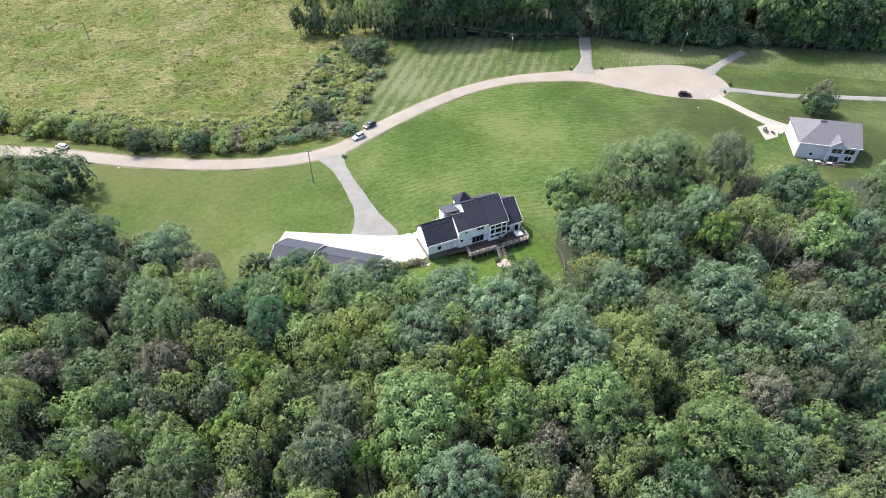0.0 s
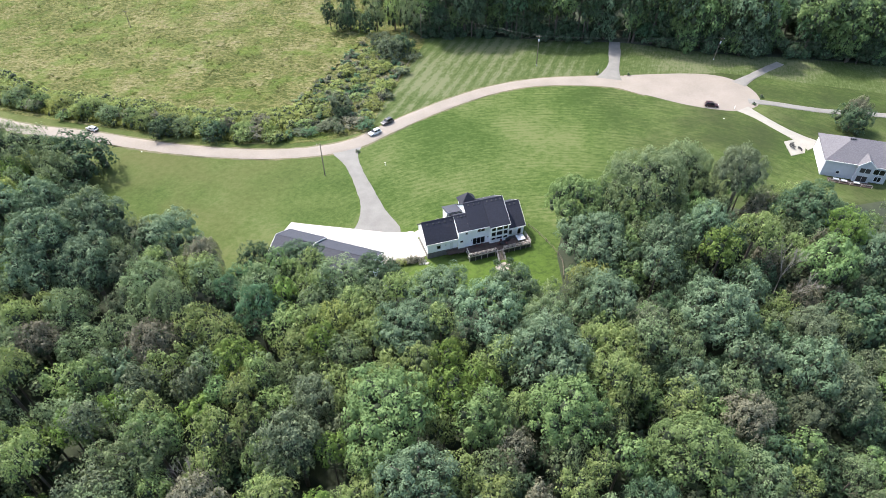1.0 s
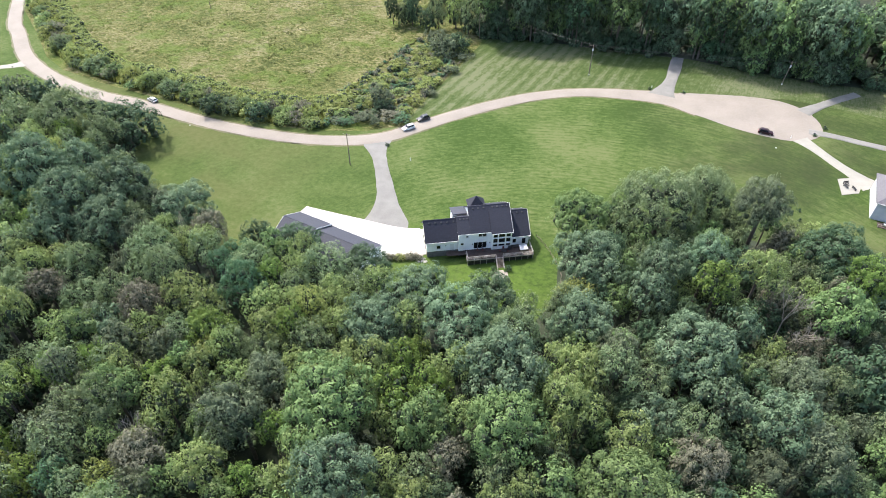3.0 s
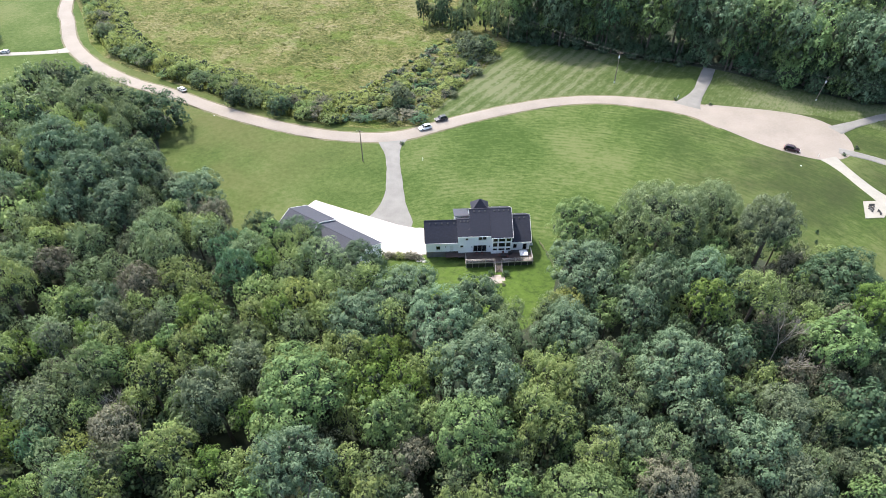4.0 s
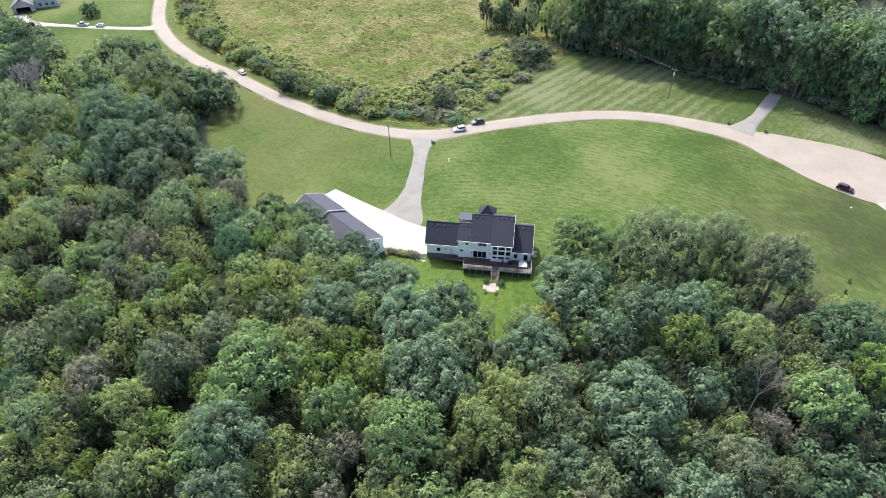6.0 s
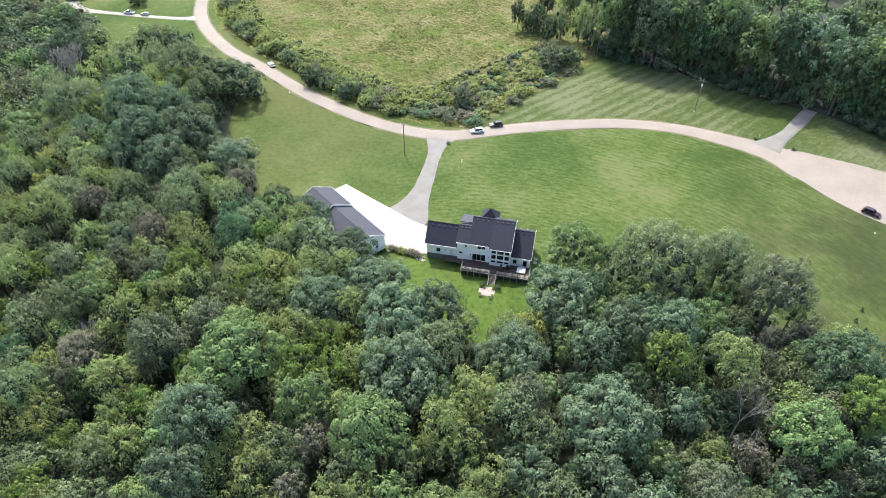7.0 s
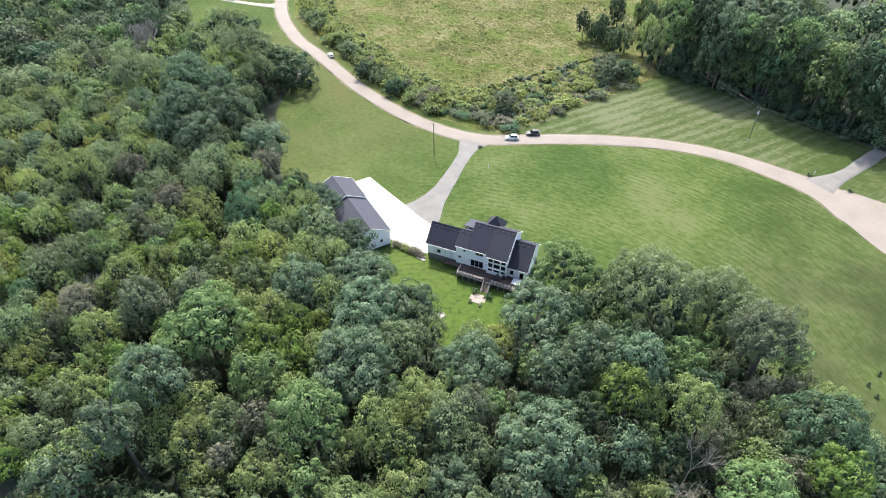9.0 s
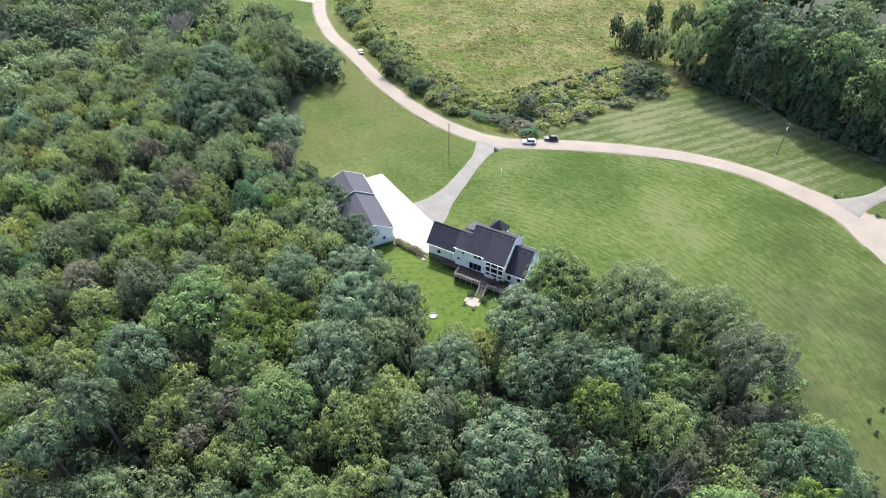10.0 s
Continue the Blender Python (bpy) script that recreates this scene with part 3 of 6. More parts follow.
# the trees that can be told apart, by clump: x, y, crown radius, top, kind
WEST_CLUMP = [(-112.5, 110.3, 8.6, 27.5, "M"), (-84.9, 108.6, 7.8, 25.6, "M"), (-92.3, 98.2, 6.4, 26.9, "M"), (-80.5, 95.5, 7.6, 22.4, "M"), (-70.2, 111.6, 8.0, 17.3, "M"), (-127.4, 140.9, 8.9, 22.5, "O"), (-73.5, 77.8, 5.1, 12.9, "O"), (-104.5, 115.5, 6.8, 22.6, "M"), (-91.0, 91.5, 5.2, 22.5, "M"), (-64.3, 65.5, 3.9, 18.9, "G"), (-82.2, 75.6, 4.7, 16.0, "B"), (-63.9, 47.3, 3.7, 21.0, "Y"), (-97.8, 55, 5.6, 16.6, "O"), (-173.1, 74.6, 8.5, 12.2, "O"), (-139.1, 83.5, 7.9, 17.0, "G"), (-93, 72.3, 6.8, 16.6, "O"), (-133.4, 97.5, 8.6, 23.7, "O"), (-176, 121, 8.4, 24.0, "D"), (-78.5, 62.2, 4.8, 23.9, "Y"), (-88.1, 73.8, 5.4, 16.4, "O")]
SHED_CLUMP = [(-46.1, 107.6, 3.9, 13.4, "D"), (-34.8, 106.8, 6.6, 14.6, "D"), (-15.6, 103.8, 6.6, 14.6, "D"), (-38.1, 86.6, 5.2, 19.3, "E"), (-56.2, 76.9, 5.3, 17.7, "B"), (-37.2, 73.4, 4.6, 18.8, "L"), (-22.6, 99, 6.2, 16.3, "O"), (-59.3, 55.4, 3.2, 19.8, "W"), (-46.2, 54.2, 4.7, 21.1, "G"), (-20.7, 44.4, 3.7, 19.8, "Y"), (-21, 56.1, 5.9, 22.3, "W"), (-30.7, 32.1, 3.3, 22.4, "O"), (-30.3, 37.8, 3.2, 19.2, "W"), (-49.9, 45, 3.7, 19.1, "W"), (-35.5, 55.1, 3.9, 18.8, "Y"), (-25.7, 73.3, 4.6, 14.5, "O"), (-54.1, 66.1, 3.9, 17.8, "W"), (-16.5, 91.8, 4.1, 15.2, "Y"), (-49, 80.9, 4.2, 18.1, "Y")]
SHED_CLUMP_B = [(-26, 79.5, 4.1, 16.3, "Y"), (-46.4, 50.8, 4.7, 22.0, "O"), (-61.5, 69.2, 4.0, 17.6, "M"), (-24.1, 45.9, 4.1, 17.1, "Y"), (-48.7, 41.9, 4.1, 19.0, "O"), (-34.5, 44.1, 4.5, 17.3, "B"), (-32, 34.6, 4.0, 20.4, "G"), (-40.1, 94.9, 4.6, 16.9, "O"), (-16.3, 87.2, 4.7, 15.5, "Y"), (-27.7, 33.9, 3.2, 18.3, "Y")]
NEAR_CLUMP = [(-4.9, 84.3, 6.7, 20.4, "M"), (11.4, 88.4, 7.2, 22.8, "M"), (0.2, 95.2, 7.8, 19.3, "M"), (15.8, 99.0, 5.9, 20.1, "M"), (38.2, 95.9, 6.7, 20.7, "M"), (24, 77.7, 8.9, 24.9, "M"), (-5.2, 61.2, 8.8, 25.7, "G"), (2.2, 48, 6.3, 27.2, "M"), (26.8, 65.5, 7.1, 24.5, "G"), (36.4, 82.8, 4.6, 18.6, "Y"), (44.8, 88.1, 4.5, 20.6, "W"), (39.1, 72.5, 4.1, 20.1, "Y"), (4.9, 68.9, 4.1, 19.3, "L"), (13.9, 63, 4.6, 19.0, "G"), (16.7, 59.4, 4.5, 15.7, "B"), (-1.3, 73.9, 3.5, 19.9, "Y"), (24.6, 88.7, 4.6, 19.7, "O"), (10.2, 61.8, 3.8, 19.9, "G"), (44.8, 83, 4.0, 21.2, "O")]
NEAR_CLUMP_B = [(36.1, 58, 4.0, 19.8, "G"), (11.2, 29.9, 4.1, 24.8, "M"), (10.5, 38.9, 4.6, 29.5, "M"), (28.5, 52, 3.3, 17.2, "Y"), (35.7, 73.1, 3.4, 22.4, "Y"), (14.1, 53.9, 3.9, 17.2, "O"), (39.5, 81.4, 3.8, 19.2, "Y"), (12.3, 66.2, 3.4, 19.9, "G")]
EAST_CLUMP = [(36.2, 115.6, 9.1, 19.9, "M"), (32.8, 131.2, 7.6, 21.2, "G"), (52.8, 137, 9.7, 26.3, "O"), (62.4, 144.5, 7.3, 24, "O"), (75.5, 138, 7.2, 28.8, "W"), (52.4, 113.1, 5.5, 23.4, "M"), (62, 115.1, 4.6, 26.8, "M"), (72.8, 115, 4.6, 25.7, "Y"), (63.9, 108.9, 4.0, 24.3, "L"), (90.6, 128.4, 7.9, 24.6, "D"), (59.3, 91.6, 8.6, 24.1, "M"), (63.6, 80.6, 4.0, 21.9, "M"), (73.7, 79.2, 5.6, 23.8, "M"), (88, 109.2, 5.8, 23.2, "G"), (78.8, 91, 4.6, 20.4, "W"), (49.8, 105.2, 4.0, 21.9, "M"), (48.1, 69.7, 3.9, 18.9, "Y"), (50.5, 82.5, 3.3, 19.1, "O"), (59.4, 74, 3.3, 19.2, "O")]
EAST_CLUMP_B = [(48.6, 58.5, 7.2, 23.8, "G"), (60.1, 69.1, 4.8, 18.5, "B"), (71.9, 71.3, 4.4, 15.6, "W"), (78.9, 74.5, 5.3, 21.1, "W"), (69.2, 102.2, 3.9, 19.9, "M"), (95.6, 121, 4.6, 22.5, "L")]
EDGE_TREES = [(-118.5, 151, 9.0, 14, "D"), (-140.5, 147.8, 8.3, 15, "O"), (-155.4, 142, 8, 15, "O"), (-163.5, 133.1, 8.2, 15, "O"), (-128, 152, 7, 13, "D"), (-103, 122, 7, 18, "D"), (-58, 104.5, 4.6, 15, "B"), (92.2, 97.1, 7.5, 20, "D"), (103, 132.5, 7, 15.5, "D"), (97, 139, 5, 12, "D"), (84, 140, 4.6, 15, "W"), (71, 142.5, 4.2, 15, "W"), (66.5, 145, 3.8, 13, "O"), (83, 96, 4.4, 13, "D"), (44, 132, 5, 17, "O")]
for row in WEST_CLUMP + SHED_CLUMP + SHED_CLUMP_B + NEAR_CLUMP + NEAR_CLUMP_B + EAST_CLUMP + EAST_CLUMP_B :
    tree(*row, "trees of the near woodland")
for row in EDGE_TREES:
    tree(*row, "trees at the woodland's edge")


def scatter(poly, count, rmin, rmax, kinds, tops, group, spacing, seed, box):
    """Fills a stretch of woodland with trees that keep their distance from those already standing."""
    r = random.Random(seed)
    made = tries = 0
    while made < count and tries < count * 60:
        tries += 1
        x, y = r.uniform(box[0], box[1]), r.uniform(box[2], box[3])
        rad = r.uniform(rmin, rmax)
        if not inside(x, y, poly) or any((x - a) ** 2 + (y - b) ** 2 < ((rad + c) * spacing) ** 2 for a, b, c in standing):
            continue
        patch = noise.noise((x * 0.03, y * 0.03, 3.0 + seed))
        kind = kinds[min(len(kinds) - 1, max(0, int((0.5 + patch * 0.55 + r.uniform(-0.25, 0.25)) * len(kinds))))]
        tree(x, y, rad, r.uniform(*tops), kind, group)
        made += 1
    return made


SEEN_WOOD = [(-290, 66), (-18, 18), (1, 16), (22, 22), (66, 42), (86, 54), (100, 70), (150, 136), (124, 138), (112, 137), (100, 136), (92, 139), (80, 147), (60, 144), (46, 139), (33, 136), (33, 116), (31, 98), (22, 93), (12, 95), (0, 100), (-12, 103), (-24, 103), (-42, 107), (-60, 104), (-72, 108), (-84, 118), (-104, 128), (-118, 142), (-122, 156), (-150, 156), (-172, 146), (-186, 132), (-206, 118), (-230, 116), (-262, 126), (-300, 124)]
standing += [(-163, 113, 5), (-167, 117, 5), (-159, 111, 4), (-35, 46, 3), (78.7, 105.5, 4.6), (27.5, 112, 4.0), (27, 104, 4.0), (43, 347, 7), (38, 341, 6)]
NEAR = "trees of the near woodland"
WEST_WOOD = [(-320, 110), (-262, 118), (-230, 104), (-206, 106), (-186, 122), (-186, 133), (-212, 150), (-245, 160), (-263, 162), (-330, 172)]
scatter(SEEN_WOOD, 26, 2.6, 4.2, "DWBDOD", (8, 12.5), NEAR, 0.72, 15, (68, 150, 15, 106))
scatter(SEEN_WOOD, 14, 4.4, 6.2, "GWOMOWG", (17, 21), NEAR, 0.78, 1, (-120, 40, 15, 160))
scatter(SEEN_WOOD, 18, 4.4, 6.2, "MWDGDOM", (16, 20), NEAR, 0.78, 12, (40, 150, 15, 160))
scatter(SEEN_WOOD, 210, 2.5, 4.2, "BWOYHOYLYGWEO", (14.5, 18.5), NEAR, 0.60, 6, (-130, 40, 15, 160))
scatter(SEEN_WOOD, 110, 2.5, 4.2, "MGDOWDGYBW", (13, 17.5), NEAR, 0.60, 14, (40, 150, 15, 160))
scatter(SEEN_WOOD, 60, 3.6, 4.3, "GWOYOYDB", (13.5, 16.5), NEAR, 0.50, 7, (-150, 150, 15, 160))
scatter(SEEN_WOOD, 60, 4.6, 7.2, "GWOYDOOWD", (14, 19), "trees of the far west woodland", 0.66, 3, (-165, -90, 40, 165))
scatter(SEEN_WOOD, 85, 4.6, 7.6, "DWOGDOWOD", (9, 15), "trees of the far west woodland", 0.66, 8, (-300, -160, 40, 160))
scatter(WEST_WOOD, 60, 4.4, 6.8, "DMOGWDO", (5, 9), "trees of the far west woodland", 0.62, 9, (-325, -186, 100, 175))
for i in range(25):
    x = -20 + 8.2 * i
    a, b = [(p, q) for p, q in zip(NORTH_WOODS, NORTH_WOODS[1:]) if p[0] <= x < q[0]][0]
    y = a[1] + (b[1] - a[1]) * (x - a[0]) / (b[0] - a[0]) + 2.0 + 2.0 * math.sin(i * 2.3)
    if abs(x - 61) > 5 and abs(x - 127) > 5:
        tree(x + 1.5 * math.sin(i * 5.1), y, 7.8 + 1.4 * math.sin(i * 3.7), 32.0 + 3.0 * math.sin(i * 1.7), "GDMGDGM"[i % 7], "trees along the north woods' edge")
        tree(x + 2.5 * math.sin(i * 7.3), y + 0.5 + math.sin(i * 2.1), 6.2 + 0.9 * math.sin(i * 6.1), 22.0 + 2.5 * math.sin(i * 2.7), "GDMDGEG"[i % 7], "trees along the north woods' edge")
        tree(x + 4, y - 0.5 + math.sin(i * 4.1), 5.0 + 0.8 * math.sin(i * 2.9), 15 + 2.5 * math.sin(i * 3.3), "DGMGEDG"[i % 7], "trees along the north woods' edge")
scatter(NORTH_WOODS, 36, 6.0, 9.0, "DGDMDED", (22, 27), "trees of the north woods", 0.56, 4, (-40, 230, 249, 285))
scatter(NORTH_WOODS, 120, 5.5, 9.0, "DGMODGDM", (18, 25), "trees of the north woods", 0.60, 5, (-40, 230, 262, 420))


SOUTH_WOOD = [(-290, 60), (-18, 14), (1, 12), (22, 18), (66, 38), (100, 64), (200, 60), (200, -50), (-290, -50)]
scatter(SOUTH_WOOD, 36, 5.5, 8.0, "GWOYOGDM", (14, 20), "trees of the far south woodland", 0.7, 31, (-110, 160, -45, 62))


def bushes(name, kind, poly, count, low, high, rmin, rmax, leaves, size, seed, box, label):
    """Low growth that nobody could count, as one object."""
    r, rng = random.Random(seed), np.random.RandomState(seed)
    vs, fs, slots, o = [], [], [], 0
    made = 0
    while made < count:
        x, y = r.uniform(box[0], box[1]), r.uniform(box[2], box[3])
        if not inside(x, y, poly):
            continue
        made += 1
        rad, z = r.uniform(rmin, rmax), ground_z(x, y) + r.uniform(low, high)
        lobes = [(np.array((x + r.uniform(-1, 1) * rad * 0.6, y + r.uniform(-1, 1) * rad * 0.6, z + r.uniform(-0.4, 0.4) * rad)), rad * r.uniform(0.5, 0.85)) for _ in range(4)]
        v, f = leaf_cloud(lobes, leaves, size, rng, 0.45, 0.45)
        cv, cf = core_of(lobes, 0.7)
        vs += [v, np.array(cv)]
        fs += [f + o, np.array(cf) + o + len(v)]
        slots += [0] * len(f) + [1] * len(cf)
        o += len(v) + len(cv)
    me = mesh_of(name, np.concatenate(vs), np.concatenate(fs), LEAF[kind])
    # second slot: core coloured dark as the bush's inner shade
    me.materials.append(M["core_shade"])
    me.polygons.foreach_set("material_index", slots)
    return tagged(new(name, me), label, "undergrowth", kind="stuff")


bushes("undergrowth", "O", SEEN_WOOD, 420, 3.0, 8.0, 1.8, 3.2, 110, 0.36, 21, (-130, 145, 15, 158), "olive undergrowth between the woodland trees")
bushes("undergrowth", "D", SEEN_WOOD, 520, 1.5, 6.0, 2.2, 3.8, 90, 0.42, 22, (-200, 145, 15, 165), "dark green undergrowth between the woodland trees")
WOODS_EDGE = [(-24, 267), (3, 272), (28, 269), (53, 266), (57, 266), (57, 274), (28, 278), (3, 281), (-28, 278)]
WOODS_EDGE_EAST = [(66, 264), (87, 257), (109, 252), (118, 252), (130, 252), (154, 249), (184, 248), (184, 257), (130, 261), (87, 266), (66, 273)]
bushes("undergrowth", "D", WOODS_EDGE, 110, 0.6, 4.0, 2.0, 3.4, 170, 0.36, 24, (-28, 58, 265, 282), "dark leafy brush at the foot of the north woods")
bushes("undergrowth", "D", WOODS_EDGE_EAST, 130, 0.6, 4.0, 2.0, 3.4, 170, 0.36, 25, (66, 184, 247, 274), "dark leafy brush at the foot of the north woods")
bushes("undergrowth", "D", NORTH_WOODS, 160, 0.8, 6.0, 2.0, 4.0, 150, 0.42, 23, (-30, 200, 249, 290), "dark undergrowth along the edge of the north woods")


# ---- buildings ----
def box(bm, x0, x1, y0, y1, z0, z1, bevel=0.0):
    vs = [bm.verts.new((x, y, z)) for x in (x0, x1) for y in (y0, y1) for z in (z0, z1)]
    fs = [bm.faces.new([vs[i] for i in q]) for q in ((0, 1, 3, 2), (4, 6, 7, 5), (0, 4, 5, 1), (2, 3, 7, 6), (0, 2, 6, 4), (1, 5, 7, 3))]
    if bevel:
        bmesh.ops.bevel(bm, geom=list({e for f in fs for e in f.edges}), offset=bevel, segments=2, profile=0.5, affect="EDGES")
    return vs


def boxes(*rows, bevel=0.0):
    bm = bmesh.new()
    for r in rows:
        box(bm, *r, bevel=bevel)
    return bm


def prism(points, axis, a, b):
    """A closed outline of (p, z) points pushed along x or y from a to b."""
    bm = bmesh.new()
    put = (lambda p, z, k: (k, p, z)) if axis == "x" else (lambda p, z, k: (p, k, z))
    A = [bm.verts.new(put(p, z, a)) for p, z in points]
    B = [bm.verts.new(put(p, z, b)) for p, z in points]
    bm.faces.new(A), bm.faces.new(B[::-1])
    for i in range(len(A)):
        j = (i + 1) % len(A)
        bm.faces.new((A[i], B[i], B[j], A[j]))
    return bm


def panel(u0, u1, v0, v1, z0, z1, holes):
    """An upright wall along x from v0 to v1 thick, with rectangular openings (u0, u1, z0, z1) right through it."""
    us = sorted({u0, u1, *[h for q in holes for h in q[:2]]})
    zs = sorted({z0, z1, *[h for q in holes for h in q[2:4]]})
    bm = bmesh.new()
    for a, b in zip(us, us[1:]):
        start = None
        for c, d in list(zip(zs, zs[1:])) + [(None, None)]:
            solid = c is not None and not any(q[0] <= (a + b) / 2 <= q[1] and q[2] <= (c + d) / 2 <= q[3] for q in holes)
            if solid and start is None:
                start = c
            if not solid and start is not None:
                box(bm, a, b, v0, v1, start, last)
                start = None
            last = d
    return bm


def slab(va, za, vb, zb, th):
    """Outline, in depth and height, of a sloping roof slab."""
    return [(va, za), (vb, zb), (vb, zb - th), (va, za - th)]


def siding(name, c1, c2, course=0.16):
    m, n, l, b = nodes_of(name)
    co = n.new("ShaderNodeTexCoord").outputs["Object"]
    sep = n.new("ShaderNodeSeparateXYZ")
    l.new(co, sep.inputs[0])
    lap = maths(n, l, "FRACT", maths(n, l, "DIVIDE", sep.outputs["Z"], course))
    l.new(ramp(n, l, noise_tex(n, l, co, 0.7, 4.0), [(0.35, c1), (0.65, c2)]), b.inputs["Base Color"])
    b.inputs["Roughness"].default_value = 0.55
    bump(n, l, b, lap, 0.5, 0.015)
    return m


def shingle(name, c1, c2, c3):
    m, n, l, b = nodes_of(name)
    co = n.new("ShaderNodeTexCoord").outputs["Object"]
    br = n.new("ShaderNodeTexBrick")
    br.inputs["Scale"].default_value = 1.0
    for key, v in (("Brick Width", 0.45), ("Row Height", 0.16), ("Mortar Size", 0.012)):
        br.inputs[key].default_value = v
    br.inputs["Color1"].default_value, br.inputs["Color2"].default_value, br.inputs["Mortar"].default_value = (*c1, 1), (*c2, 1), (*c3, 1)
    l.new(co, br.inputs["Vector"])
    weather = noise_tex(n, l, co, 0.35, 4.0)
    col = mix(n, l, br.outputs["Color"], c2, maths(n, l, "MULTIPLY", weather, 0.5))
    l.new(col, b.inputs["Base Color"])
    b.inputs["Roughness"].default_value = 0.75
    b.inputs["Specular IOR Level"].default_value = 0.35
    bump(n, l, b, noise_tex(n, l, co, 9.0, 3.0), 0.5, 0.02)
    return m


M["siding"] = siding("white_siding", (0.92, 0.925, 0.935), (0.945, 0.95, 0.955))
M["trim"] = plain("white_trim", (0.74, 0.74, 0.73), (0.82, 0.82, 0.81), 1.0, 0.5)
M["roof"] = shingle("slate_shingle", (0.010, 0.012, 0.022), (0.016, 0.018, 0.031), (0.006, 0.007, 0.013))
M["shed_roof"] = shingle("grey_shingle", (0.028, 0.031, 0.046), (0.038, 0.042, 0.059), (0.020, 0.021, 0.030))
M["grey_roof"] = shingle("weathered_shingle", (0.078, 0.074, 0.087), (0.107, 0.104, 0.117), (0.052, 0.049, 0.058))
M["stone"] = plain("foundation_stone", (0.118, 0.115, 0.111), (0.200, 0.192, 0.185), 1.6, 0.9, relief=0.03)
M["deck"] = plain("stained_deck_boards", (0.037, 0.024, 0.021), (0.063, 0.044, 0.037), 1.2, 0.7)
M["rail"] = plain("weathered_rail", (0.30, 0.27, 0.25), (0.42, 0.39, 0.36), 1.2, 0.75)
M["dark"] = plain("black_metal", (0.02, 0.02, 0.022), (0.04, 0.04, 0.042), 2.0, 0.45)
M["patio"] = plain("buff_paving", (0.244, 0.207, 0.181), (0.318, 0.274, 0.244), 0.8, 0.9, relief=0.02)
M["cover"] = plain("grey_vinyl_cover", (0.36, 0.38, 0.41), (0.44, 0.46, 0.48), 0.8, 0.5)
M["wood"] = plain("weathered_wood", (0.104, 0.081, 0.063), (0.170, 0.141, 0.111), 1.5, 0.85, relief=0.01)
M["red_cloth"] = plain("faded_red_cloth", (0.089, 0.033, 0.030), (0.126, 0.052, 0.044), 2.0, 0.9)
g_m, g_n, g_l, g_b = nodes_of("window_glass")
g_b.inputs["Base Color"].default_value = (0.02, 0.025, 0.03, 1)
g_b.inputs["Roughness"].default_value, g_b.inputs["Transmission Weight"].default_value = 0.05, 0.25
M["glass"] = g_m
M["interior"] = plain("dim_interior", (0.037, 0.033, 0.030), (0.059, 0.052, 0.044), 1.0, 0.9)


def window(parent, u0, u1, z0, z1, v, bars=1, name="window", rows=1):
    """A white-framed window in an opening of a wall that faces -y; v is the wall's outer face."""
    f, d = 0.07, 0.05
    fr = part(name, boxes((u0 - f, u0, v - d, v + 0.12, z0 - f, z1 + f), (u1, u1 + f, v - d, v + 0.12, z0 - f, z1 + f), (u0, u1, v - d, v + 0.12, z1, z1 + f), (u0 - 0.04, u1 + 0.04, v - d - 0.05, v + 0.12, z0 - f - 0.02, z0)), M["trim"], parent)
    for i in range(bars):
        a, b = u0 + (u1 - u0) * i / bars, u0 + (u1 - u0) * (i + 1) / bars
        part("pane", boxes((a + 0.02, b - 0.02, v + 0.05, v + 0.07, z0, z1)), M["glass"], fr, "dark reflecting glass")
        if i:
            part("mullion", boxes((a - 0.035, a + 0.035, v, v + 0.1, z0, z1)), M["trim"], fr)
    return fr


